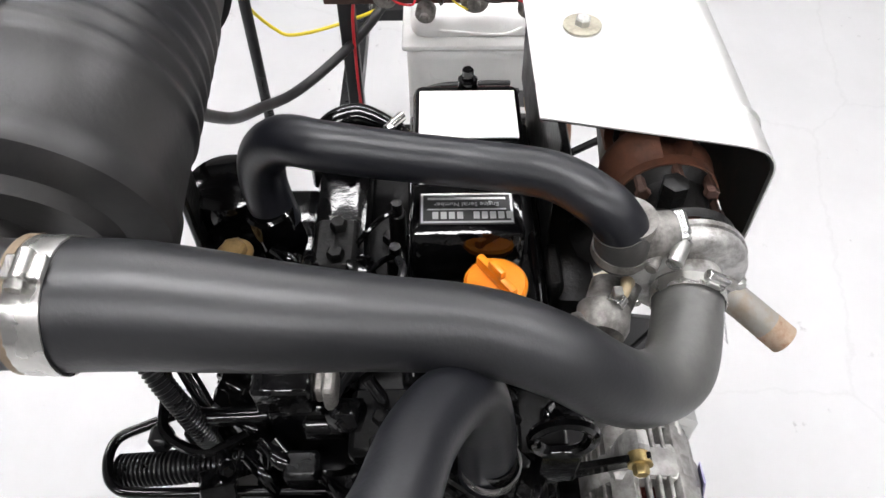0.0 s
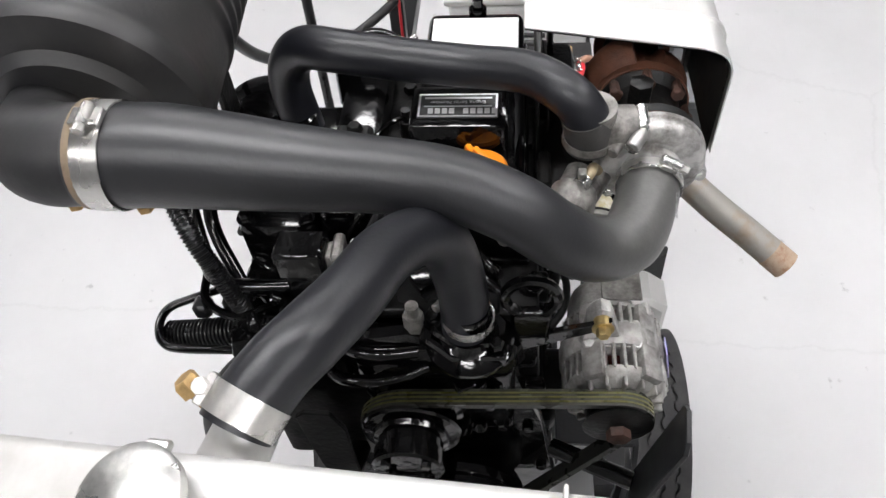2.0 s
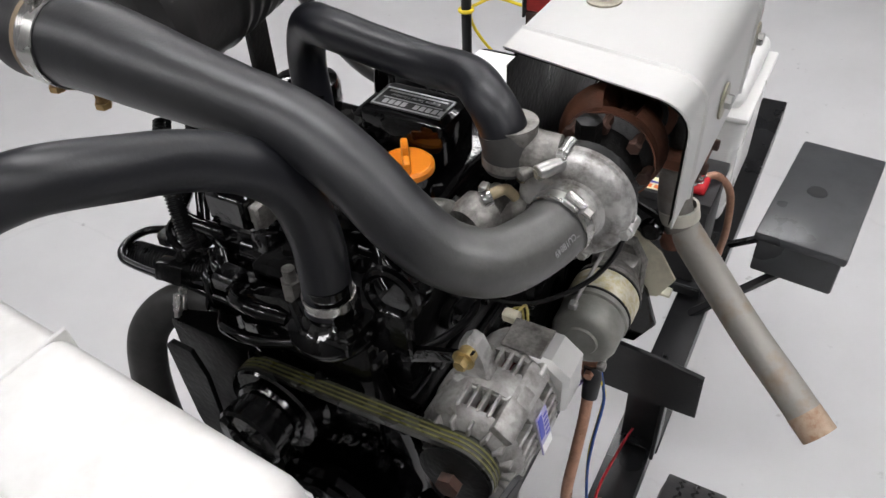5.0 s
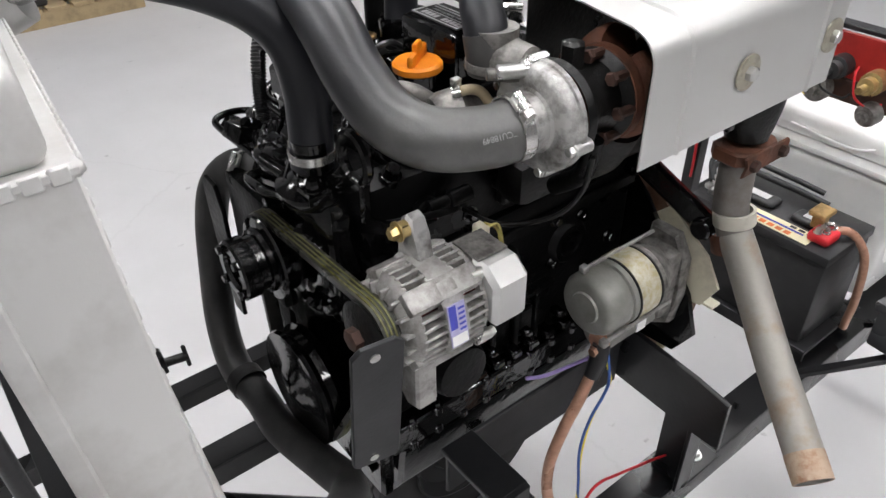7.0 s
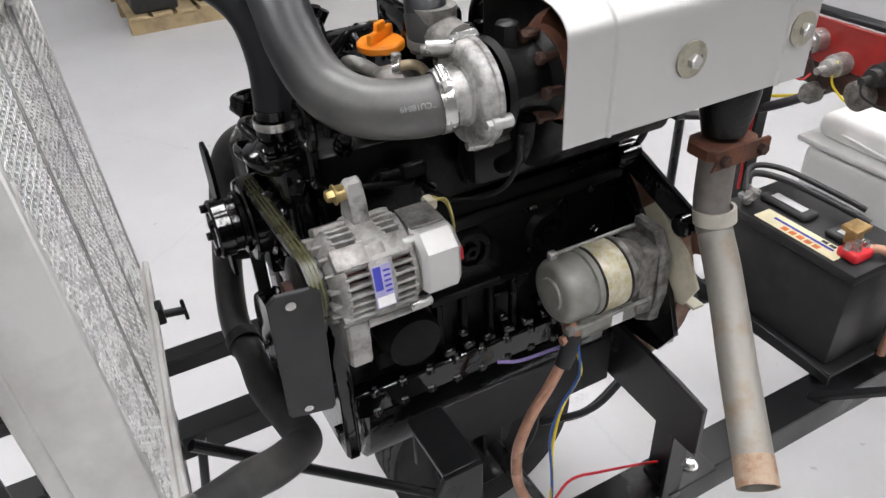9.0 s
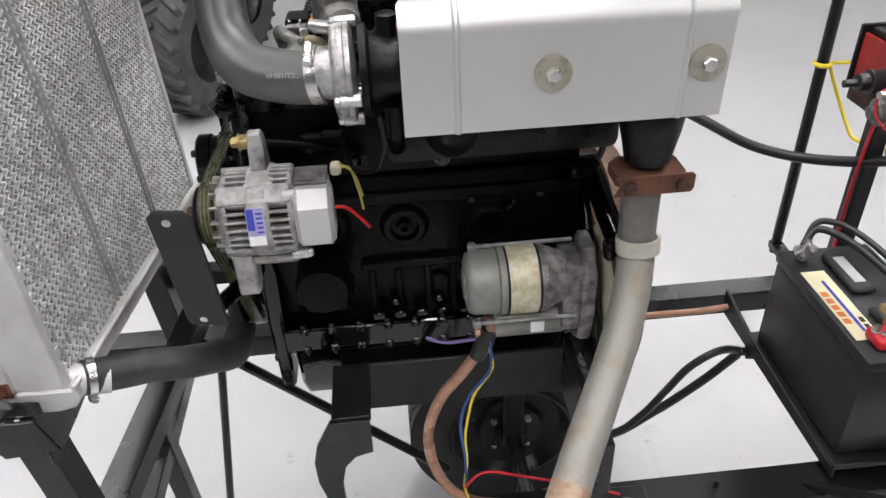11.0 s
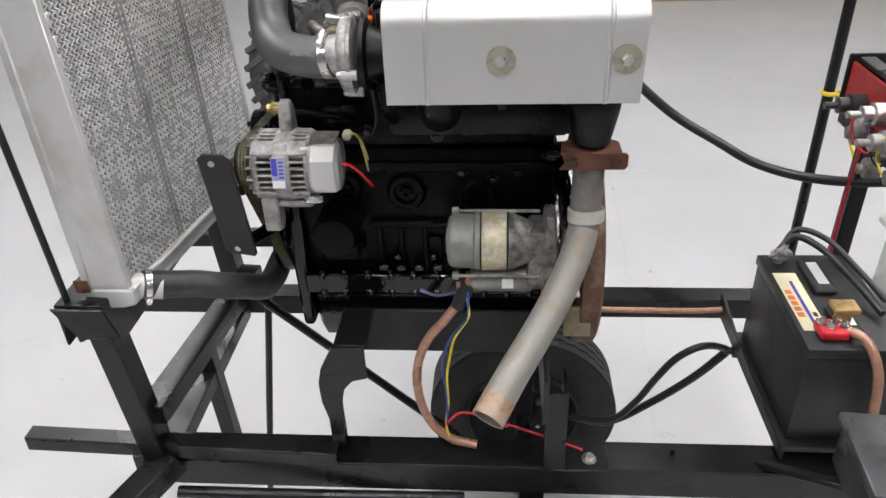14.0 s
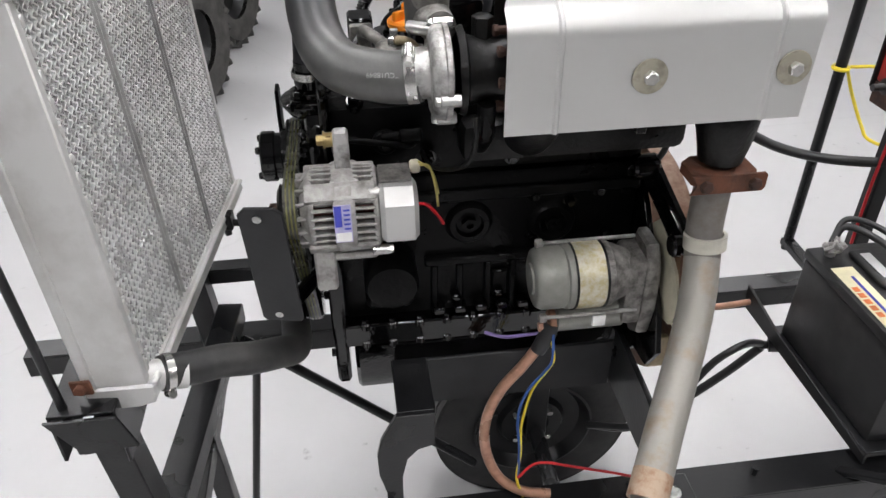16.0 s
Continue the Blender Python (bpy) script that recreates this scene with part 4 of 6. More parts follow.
# ---- small glossy fittings crowded on the front and the far flank ----
def fitting(seed, lo, hi, parent):
    """A banjo union, cap nut or short stub, one of three shapes."""
    r = random.Random(seed)
    p = Vector([r.uniform(a, b) for a, b in zip(lo, hi)])
    ax = Vector((r.uniform(-1, 0.2), r.uniform(-0.6, 0.6), r.uniform(0.2, 1))).normalized()
    s = r.uniform(0.8, 1.35)
    bm = B()
    if seed % 3 == 0:
        cyl(bm, p - ax * 0.02, p + ax * 0.004 * s, 0.010 * s, 14, 0.002)
        hexbolt(bm, p + ax * 0.004 * s, ax, 0.0075 * s, 0.008 * s, 0.0095 * s)
        part("union", bm, M_ENGINE, parent)
    elif seed % 3 == 1:
        side = ax.orthogonal().normalized()
        tube(bm, [p - ax * 0.02, p, p + ax * 0.014 + side * 0.006, p + ax * 0.018 + side * 0.03], 0.0065 * s, 12)
        part("pipe_stub", bm, M_ENGINE, parent)
    else:
        box(bm, (-0.013 * s, -0.010 * s, -0.016), (0.013 * s, 0.010 * s, 0.006 * s), 0.003, pose(p.x, p.y, p.z, r.uniform(-25, 25), r.uniform(-25, 25), r.uniform(0, 180)), 2)
        part("boss", bm, M_ENGINE, parent)


for k in range(26):
    fitting(100 + k, (-0.20, 0.10, 1.19), (-0.08, 0.27, 1.25), pump)
for k in range(18):
    fitting(200 + k, (-0.235, -0.05, 1.10), (-0.19, 0.12, 1.25), engine)
for k in range(12):
    fitting(300 + k, (-0.16, -0.07, 1.285), (-0.13, 0.13, 1.30), engine)
for k in range(14):
    fitting(400 + k, (-0.07, 0.10, 1.305), (0.01, 0.25, 1.33), manifold)

# ---- alternator ----
alt = thing("alternator", "grey cast aluminium alternator with cooling slots and label", "alternator")
AY, AZ = -0.163, 1.182
AS = 0.9  # the housing is scaled about its axis
bm = B()
for prof in ([(-0.242, 0.030), (-0.238, 0.046), (-0.230, 0.058), (-0.225, 0.0615), (-0.221, 0.0615), (-0.221, 0.052), (-0.242, 0.030)],
             [(-0.196, 0.052), (-0.196, 0.0635), (-0.192, 0.066), (-0.172, 0.066), (-0.168, 0.0635), (-0.168, 0.052), (-0.196, 0.052)],
             [(-0.145, 0.052), (-0.145, 0.0615), (-0.139, 0.060), (-0.134, 0.052), (-0.134, 0.03), (-0.145, 0.052)]):
    lathe(bm, (0, AY, AZ), (1, 0, 0), [(s, q * AS) for s, q in prof], 48, caps=False)
housing = part("housing", bm, M_CASTAL, alt)
axis_m = Matrix.Translation((0, AY, AZ))
for k in range(32):
    a = 2 * math.pi * (k + 0.5) / 32
    for x0, x1 in ((-0.2245, -0.193), (-0.171, -0.142)):
        bm = B()
        box(bm, (x0, -0.0021, 0.047 * AS), (x1, 0.0021, 0.0638 * AS), 0.0012)
        ob = part("fin", bm, M_CASTAL, alt)
        ob.matrix_basis = axis_m @ Matrix.Rotation(a, 4, "X")
    if k % 2 == 0:
        bm = B()
        box(bm, (-0.243, -0.002, 0.028 * AS), (-0.228, 0.002, 0.056 * AS), 0.001)
        ob = part("front_fin", bm, M_CASTAL, alt)
        ob.matrix_basis = axis_m @ Matrix.Rotation(a, 4, "X")
# solid shoulders above and below the slotted side
for a, w in ((38, 0.013), (128, 0.010), (-30, 0.012), (215, 0.02)):
    bm = B()
    box(bm, (-0.232, -w, 0.046 * AS), (-0.140, w, 0.0655 * AS), 0.003, seg=2)
    ob = part("shoulder", bm, M_CASTAL, alt)
    ob.matrix_basis = axis_m @ Matrix.Rotation(radians(a), 4, "X")
bm = B()
cyl(bm, (-0.222, AY, AZ), (-0.140, AY, AZ), 0.0430 * AS, 40)
part("winding", bm, M_WINDING, alt, "dark red stator winding inside")
lab_m = axis_m @ Matrix.Rotation(radians(79), 4, "X")
bm = B()
box(bm, (-0.196, -0.025, 0.0655 * AS), (-0.174, 0.025, 0.0672 * AS), 0.0, lab_m)
rating = part("rating_label", bm, M_LILAC, alt, "blue, lilac and white rating label")
bm = B()
box(bm, (-0.195, -0.004, 0.0672 * AS), (-0.186, 0.024, 0.0677 * AS), 0.0, lab_m)
part("blue_field", bm, M_BLUE, rating)
bm = B()
box(bm, (-0.195, -0.024, 0.0672 * AS), (-0.175, -0.012, 0.0677 * AS), 0.0, lab_m)
part("white_field", bm, M_LABELW, rating)
for k in range(5):
    bm = B()
    box(bm, (-0.1835, -0.008 + 0.0062 * k, 0.0672 * AS), (-0.1755, -0.0055 + 0.0062 * k, 0.0677 * AS), 0.0, lab_m)
    part("printed_bar", bm, M_BLUE, rating)
bm = B()
extrude(bm, [(-0.170, 1.222), (-0.122, 1.222), (-0.129, 1.265), (-0.132, 1.280), (-0.141, 1.288), (-0.151, 1.284), (-0.157, 1.265)], "x", -0.190, -0.170, 0.003)
box(bm, (-0.200, -0.195, 1.212), (-0.160, -0.125, 1.236), 0.008, seg=2)
box(bm, (-0.225, -0.205, 1.206), (-0.138, -0.165, 1.222), 0.006)
part("upper_ear", bm, M_CASTAL2, alt)
bm = B()
extrude(bm, [(-0.205, 1.14), (-0.168, 1.13), (-0.172, 1.085), (-0.185, 1.072), (-0.205, 1.078)], "x", -0.228, -0.200, 0.003)
box(bm, (-0.225, -0.20, 1.118), (-0.14, -0.12, 1.132), 0.006)
part("lower_ear", bm, M_CASTAL, alt)
for y, z in ((-0.198, 1.222), (-0.208, 1.140)):
    bm = B()
    cyl(bm, (-0.15, y, z), (-0.128, y, z), 0.007, 12, 0.001)
    hexbolt(bm, (-0.128, y, z), (1, 0, 0), 0.006, 0.006)
    part("through_bolt", bm, M_STEEL, alt)
bm = B()
hexbolt(bm, (-0.200, -0.143, 1.273), (-1, 0, 0), 0.0075, 0.009, 0.0115)
cyl(bm, (-0.200, -0.143, 1.273), (-0.19, -0.143, 1.273), 0.0095, 16)
part("adjuster_bolt", bm, M_GOLD, alt, "gold zinc-plated adjuster bolt")
bm = B()
lathe(bm, (-0.272, AY, AZ), (1, 0, 0), [(0, 0.0), (0.002, 0.012), (0.004, 0.03), (0.008, 0.038), (0.014, 0.033), (0.026, 0.033), (0.032, 0.038), (0.036, 0.036), (0.038, 0.0)], 40, caps=False)
part("pulley", bm, M_CAST, alt)
bm = B()
rings(bm, [((-0.268, AY, AZ), (-1, 0, 0), 0.013), ((-0.280, AY, AZ), (-1, 0, 0), 0.013), ((-0.281, AY, AZ), (-1, 0, 0), 0.010)], 6)
part("pulley_nut", bm, M_RUSTD, alt, "rusty pulley nut")
bm = B()
lathe(bm, (-0.136, AY, AZ), (1, 0, 0), [(0, 0.049), (0.030, 0.047), (0.040, 0.042), (0.044, 0.0)], 36, caps=False)
part("rear_cover", bm, M_CASTAL, alt)
bm = B()
extrude(bm, [(-0.222, 1.160), (-0.226, 1.168), (-0.226, 1.215), (-0.205, 1.232), (-0.18, 1.232), (-0.18, 1.160)], "x", -0.137, -0.088, 0.006)
part("end_cap", bm, M_SHIELD, alt, "bright silver end cap")
bm = B()
box(bm, (-0.136, -0.195, 1.2325), (-0.094, -0.150, 1.2360), 0.001)
part("cap_top", bm, M_DIRTYAL, alt)
bm = B()
box(bm, (-0.092, -0.150, 1.217), (-0.078, -0.130, 1.231), 0.003)
part("plug", bm, M_CREAM, alt, "cream connector plug")
bm = B()
tube(bm, [(-0.080, -0.145, 1.228), (-0.066, -0.148, 1.226), (-0.058, -0.148, 1.195), (-0.054, -0.143, 1.160)], 0.0018, 8)
part("plug_wire", bm, M_PALEWIRE, alt, "dull yellow wire")
bm = B()
tube(bm, [(-0.080, -0.140, 1.231), (-0.062, -0.142, 1.215), (-0.053, -0.142, 1.180)], 0.0016, 8)
part("plug_wire", bm, M_PALEWIRE, alt, "dull yellow wire")
bm = B()
tube(bm, [(-0.09, -0.19, 1.195), (-0.075, -0.185, 1.19), (-0.060, -0.17, 1.165), (-0.048, -0.15, 1.135)], 0.0024, 8)
part("output_wire", bm, M_RED, alt, "red wire")
# adjuster arm
bm = B()
extrude(bm, [(-0.152, 1.282), (-0.135, 1.262), (-0.05, 1.22), (-0.04, 1.24)], "x", -0.199, -0.1915, 0.001)
part("adjuster_arm", bm, M_ENGINE, alt)

# guard plate in front of the alternator
guard = thing("guard_plate", "flat black painted steel bracket plate below the alternator pulley", "bracket")
bm = B()
o = [(-0.024, -0.10), (0.024, -0.104), (0.028, -0.098), (0.028, 0.095), (0.018, 0.104), (-0.018, 0.104), (-0.028, 0.094), (-0.028, -0.094)]
extrude(bm, o, "y", -0.003, 0.003, 0.001)
bmesh.ops.transform(bm, matrix=pose(-0.283, -0.210, 1.126, 9, 0, -8), verts=bm.verts)
part("plate", bm, M_PLATE, guard)
for z in (0.088, -0.088):
    bm = B()
    cyl(bm, (-0.004, -0.0045, z), (-0.004, -0.0030, z), 0.0055, 16)
    bmesh.ops.transform(bm, matrix=pose(-0.283, -0.210, 1.126, 9, 0, -8), verts=bm.verts)
    part("bolt_head", bm, M_STEEL, guard)
bm = B()
cyl(bm, (-0.27, -0.195, 1.05), (-0.225, -0.10, 1.04), 0.012, 12)
part("stay", bm, M_ENGINE, guard)

# ---- starter ----
st = thing("starter_motor", "grey starter motor with a worn gold label band", "starter motor")
SY, SZ = -0.172, 1.040
bm = B()
lathe(bm, (0.076, SY, SZ), (1, 0, 0), [(0, 0.0), (0, 0.022), (0.003, 0.024), (0.003, 0.036), (0.006, 0.043), (0.014, 0.0475), (0.046, 0.0475), (0.048, 0.046), (0.05, 0.0495), (0.062, 0.0495)], 40, caps=False)
part("end_bell", bm, M_STARTER, st)
bm = B()
lathe(bm, (0.142, SY, SZ), (1, 0, 0), [(-0.006, 0.0490), (-0.004, 0.0505), (0.036, 0.0505), (0.038, 0.0490)], 40, caps=False)
part("label_band", bm, M_OLIVE, st, "worn gold and white label band")
for x in (0.1345, 0.1795):
    bm = B()
    lathe(bm, (x, SY, SZ), (1, 0, 0), [(0, 0.048), (0, 0.0513), (0.003, 0.0513), (0.003, 0.048)], 40, caps=False)
    part("seal_ring", bm, M_CAST, st)
bm = B()
lathe(bm, (0.182, SY, SZ), (1, 0, 0), [(0, 0.0495), (0.010, 0.0495), (0.014, 0.046), (0.034, 0.038), (0.050, 0.03), (0.082, 0.03)], 40, caps=False)
box(bm, (0.214, SY - 0.030, SZ - 0.085), (0.262, SY + 0.04, SZ + 0.035), 0.012, seg=2)
extrude(bm, [(SY - 0.036, SZ - 0.05), (SY - 0.036, SZ + 0.02), (SY - 0.015, SZ + 0.055), (SY + 0.03, SZ + 0.055), (SY + 0.05, SZ - 0.09), (SY - 0.0, SZ - 0.12), (SY - 0.03, SZ - 0.10)], "x", 0.242, 0.2625, 0.004)
part("nose_housing", bm, M_DIRTYAL, st, "dull grey cast nose housing")
bm = B()
cyl(bm, (0.118, SY + 0.005, SZ - 0.075), (0.225, SY + 0.005, SZ - 0.075), 0.028, 28, 0.003)
part("solenoid", bm, M_STARTER, st)
bm = B()
box(bm, (0.172, SY - 0.0255, SZ - 0.082), (0.192, SY - 0.0225, SZ - 0.062), 0.0)
part("small_label", bm, M_LABELW, st)
for y, z in ((0.020, 0.048), (-0.030, -0.052)):
    bm = B()
    cyl(bm, (0.088, SY + y, SZ + z), (0.236, SY + y, SZ + z), 0.003, 8)
    box(bm, (0.086, SY + y - 0.006, SZ + z - 0.006), (0.098, SY + y + 0.006, SZ + z + 0.006), 0.002)
    part("tie_rod", bm, M_CASTAL, st, "long bright tie bolt")
bm = B()
cyl(bm, (0.125, SY - 0.005, SZ - 0.078), (0.108, SY - 0.005, SZ - 0.078), 0.016, 16, 0.002)
rings(bm, [((0.108, SY - 0.012, SZ - 0.085), (-1, 0, 0), 0.008), ((0.092, SY - 0.012, SZ - 0.085), (-1, 0, 0), 0.007)], 6)
part("terminal", bm, M_COPPER, st, "copper terminal stud")
bm = B()
tube(bm, [(0.112, SY - 0.012, SZ - 0.080), (0.105, SY - 0.016, SZ - 0.100), (0.092, SY - 0.018, SZ - 0.128)], [0.013, 0.014, 0.012], 12)
part("boot", bm, M_CABLE, st, "black rubber boot over the terminal")
# ---- turbocharger ----
turbo = thing("turbocharger", "turbocharger with silver compressor and rusty turbine housing", "turbocharger")
TY, TZ = -0.190, 1.374
bm = B()
lathe(bm, (-0.104, TY, TZ), (1, 0, 0), [(0.012, 0.027), (0.012, 0.0295), (0.026, 0.0300), (0.034, 0.0305), (0.036, 0.034), (0.035, 0.040), (0.035, 0.046), (0.037, 0.0515), (0.041, 0.0550), (0.046, 0.0560), (0.050, 0.0555), (0.0515, 0.0575), (0.057, 0.0575), (0.0585, 0.052), (0.060, 0.045), (0.061, 0.0)], 52, caps=False)
part("compressor_housing", bm, M_CASTAL2, turbo, "bright cast aluminium compressor housing")
bm = B()
tube(bm, [(-0.052, TY + 0.02, TZ + 0.045), (-0.056, TY + 0.045, TZ + 0.045), (-0.060, TY + 0.064, TZ + 0.050), (-0.060, TY + 0.066, TZ + 0.075)], [0.020, 0.023, 0.025, 0.0255], 20)
part("outlet_neck", bm, M_DIRTYAL, turbo)
for a in (75, 195, 315, 20, 255):
    bm = B()
    y, z = TY + 0.055 * math.cos(radians(a)), TZ + 0.055 * math.sin(radians(a))
    cyl(bm, (-0.062, y, z), (-0.038, y, z), 0.0075, 12, 0.001)
    hexbolt(bm, (-0.062, y, z), (-1, 0, 0), 0.006, 0.006)
    part("flange_bolt", bm, M_STEEL, turbo)
bm = B()
lathe(bm, (-0.037, TY, TZ), (1, 0, 0), [(0, 0.05), (0.008, 0.053), (0.012, 0.042), (0.034, 0.036), (0.058, 0.040), (0.066, 0.05), (0.073, 0.05)], 40, caps=False)
part("centre_housing", bm, M_CAST, turbo, "dark centre housing")
for a in range(0, 360, 45):
    bm = B()
    y, z = TY + 0.046 * math.cos(radians(a)), TZ + 0.046 * math.sin(radians(a))
    cyl(bm, (0.012, y, z), (0.038, y, z), 0.0055, 8)
    hexbolt(bm, (0.012, y, z), (-1, 0, 0), 0.0075, 0.006)
    part("turbine_bolt", bm, M_RUSTD, turbo)
bm = B()
rings(bm, [((-0.004, TY + 0.01, TZ + 0.03), (0, 0, 1), 0.013), ((-0.004, TY + 0.01, TZ + 0.060), (0, 0, 1), 0.013), ((-0.004, TY + 0.01, TZ + 0.062), (0, 0, 1), 0.010)], 6)
part("oil_feed_union", bm, M_CAST, turbo)
bm = B()
tube(bm, [(-0.004, TY - 0.03, TZ - 0.03), (-0.004, TY - 0.02, TZ - 0.075), (-0.002, TY + 0.02, TZ - 0.11)], 0.011, 12)
part("oil_drain", bm, M_BLOCK, turbo)
bm = B()
c = []
for k in range(26):
    a = radians(80 - 13 * k)
    rr = 0.040 + 0.008 * (1 - k / 25)
    c.append(V(0.064, TY + rr * math.cos(a) * 0.8, TZ + rr * math.sin(a) * 0.8))
rings(bm, [(q, c[min(i + 1, 25)] - c[max(i - 1, 0)], 0.029 - 0.009 * i / 25) for i, q in enumerate(c)], 16)
lathe(bm, (0.03, TY, TZ), (1, 0, 0), [(0, 0.052), (0.012, 0.052), (0.02, 0.03), (0.10, 0.03), (0.105, 0.045), (0.115, 0.045)], 32)
part("turbine_housing", bm, M_RUST, turbo, "rusty cast iron turbine housing")
bm = B()
lathe(bm, (-0.125, -0.105, 1.362), (0.9, -0.2, 0.1), [(0, 0.012), (0.002, 0.020), (0.012, 0.024), (0.03, 0.024), (0.036, 0.018), (0.06, 0.014)], 24)
cyl(bm, (-0.10, -0.12, 1.355), (-0.045, -0.15, 1.36), 0.013, 14, 0.002)
tube(bm, [(-0.11, -0.085, 1.37), (-0.13, -0.08, 1.385), (-0.14, -0.06, 1.38), (-0.13, -0.04, 1.33)], 0.008, 10)
part("wastegate_actuator", bm, M_DIRTYAL, turbo, "oily grey actuator canister")
bm = B()
tube(bm, [(-0.103, -0.118, 1.388), (-0.094, -0.126, 1.392), (-0.082, -0.130, 1.388), (-0.074, -0.136, 1.376)], 0.0055, 10)
part("vacuum_elbow", bm, M_DULLTAN, turbo, "dull tan rubber elbow")
bm = B()
lathe(bm, (-0.106, -0.1155, 1.387), (0.75, -0.6, 0.2), [(0, 0.0055), (0, 0.0085), (0.009, 0.0085), (0.009, 0.0055)], 20, caps=False)
box(bm, (-0.108, -0.121, 1.394), (-0.098, -0.113, 1.404), 0.001)
part("spring_clip", bm, M_STEEL, turbo)
bm = B()
tube(bm, [(-0.02, -0.235, 1.335), (-0.018, -0.225, 1.29), (-0.03, -0.20, 1.25), (-0.06, -0.15, 1.225), (-0.07, -0.09, 1.22)], 0.003, 8)
part("sense_line", bm, M_CAST, turbo)

exhaust = thing("exhaust_manifold", "dark rusty exhaust manifold below the heat shield", "manifold")
bm = B()
box(bm, (-0.02, -0.135, 1.215), (0.30, -0.085, 1.275), 0.016, seg=2)
part("log", bm, M_CAST, exhaust)
for x in (0.02, 0.13, 0.25):
    bm = B()
    box(bm, (x - 0.03, -0.095, 1.20), (x + 0.03, -0.078, 1.29), 0.004)
    part("port_flange", bm, M_CAST, exhaust)
bm = B()
tube(bm, [(0.07, -0.13, 1.26), (0.07, -0.165, 1.29), (0.07, -0.185, 1.33)], 0.035, 16)
part("riser", bm, M_CAST, exhaust)
bm = B()
tube(bm, [(0.13, TY, TZ), (0.20, TY, TZ), (0.27, TY - 0.005, TZ - 0.005), (0.302, -0.20, 1.345), (0.305, -0.215, 1.30), (0.305, -0.218, 1.245)], [0.036, 0.045, 0.045, 0.043, 0.04, 0.028], 20)
part("down_pipe", bm, M_CAST, exhaust, "dark flared down pipe")

tail = thing("exhaust_pipe", "bent galvanised exhaust pipe with rust-stained end", "pipe")
bm = B()
P = [(0.305, -0.217, 1.235), (0.304, -0.219, 1.18), (0.303, -0.224, 1.135), (0.300, -0.240, 1.103), (0.286, -0.274, 1.073), (0.258, -0.325, 1.034), (0.222, -0.382, 0.998), (0.190, -0.432, 0.972), (0.152, -0.494, 0.936)]
tube(bm, P[:4], 0.0245, 28, 8)
part("upper_pipe", bm, M_PIPE2, tail, "grey-brown stained upper pipe")
bm = B()
tube(bm, P[3:], 0.0245, 28, 8, caps=False)
d = (Vector(P[-1]) - Vector(P[-2])).normalized()
rings(bm, [(Vector(P[-1]), d, 0.0245), (Vector(P[-1]), d, 0.0215), (Vector(P[-1]) - d * 0.25, d, 0.0215)], 28, caps=False)
part("pipe", bm, M_PIPE, tail)
bm = B()
rings(bm, [(Vector(P[-1]) + d * 0.0008, d, 0.0213), (Vector(P[-1]) + d * 0.0008, d, 0.0249), (Vector(P[-1]) - d * 0.035, d, 0.0249)], 28, caps=False)
part("pipe_end", bm, M_PIPERUST, tail, "rust-stained pipe end")
bm = B()
lathe(bm, (0.3030, -0.2295, 1.136), (0.03, -0.22, -1), [(0, 0.0245), (0, 0.0290), (0.020, 0.0290), (0.020, 0.0245)], 32, caps=False)
part("collar", bm, M_COLLAR, tail, "pale grey collar")
bm = B()
lathe(bm, (0.302, -0.229, 1.101), (-0.02, -0.3, -0.95), [(0, 0.0253), (0.03, 0.0253)], 28, caps=False)
part("stain_ring", bm, M_RUST, tail, "rust-red band below the collar")
bm = B()
extrude(bm, [(0.262, -0.236), (0.276, -0.249), (0.336, -0.249), (0.350, -0.236), (0.350, -0.202), (0.336, -0.190), (0.276, -0.190), (0.262, -0.202)], "z", 1.218, 1.238, 0.003)
extrude(bm, [(0.256, 1.213), (0.353, 1.213), (0.357, 1.218), (0.357, 1.236), (0.353, 1.240), (0.256, 1.240), (0.266, 1.227)], "y", -0.253, -0.249, 0.001)
part("flange", bm, M_RUST, tail, "rusty two-bolt flange")
for x in (0.275, 0.340):
    bm = B()
    hexbolt(bm, (x, -0.253, 1.226), (0, -1, 0), 0.0085, 0.008)
    part("flange_nut", bm, M_RUSTD, tail)

# ---- heat shield ----
WIN = 1 * 0.0045
shield = thing("heat_shield", "folded silver aluminised heat shield over the turbocharger", "heat shield")
bm = B()
prof = [(-0.2725, 1.325), (-0.2725, 1.432)] + [(-0.2405 - 0.032 * math.cos(a), 1.432 + 0.032 * math.sin(a)) for a in (radians(15 * k) for k in range(1, 6))] + [(-0.2385, 1.4642), (-0.06, 1.4590)]


def shield_edge(i, n):
    """The slanted front and rear ends of the folded sheet."""
    s = i / (n - 1)
    return 0.006 + 0.052 * max(0, (prof[i][0] + 0.25) / 0.19), 0.364 - 0.012 * max(0, 0.25 - s)


n = len(prof)
xs = [0, 0.155, 0.162, 0.170, 0.177, 0.5, 0.853, 0.860, 0.868, 0.875, 1.0]
dep = [0, 0, 0.003, 0.003, 0, 0, 0, 0.003, 0.003, 0, 0]
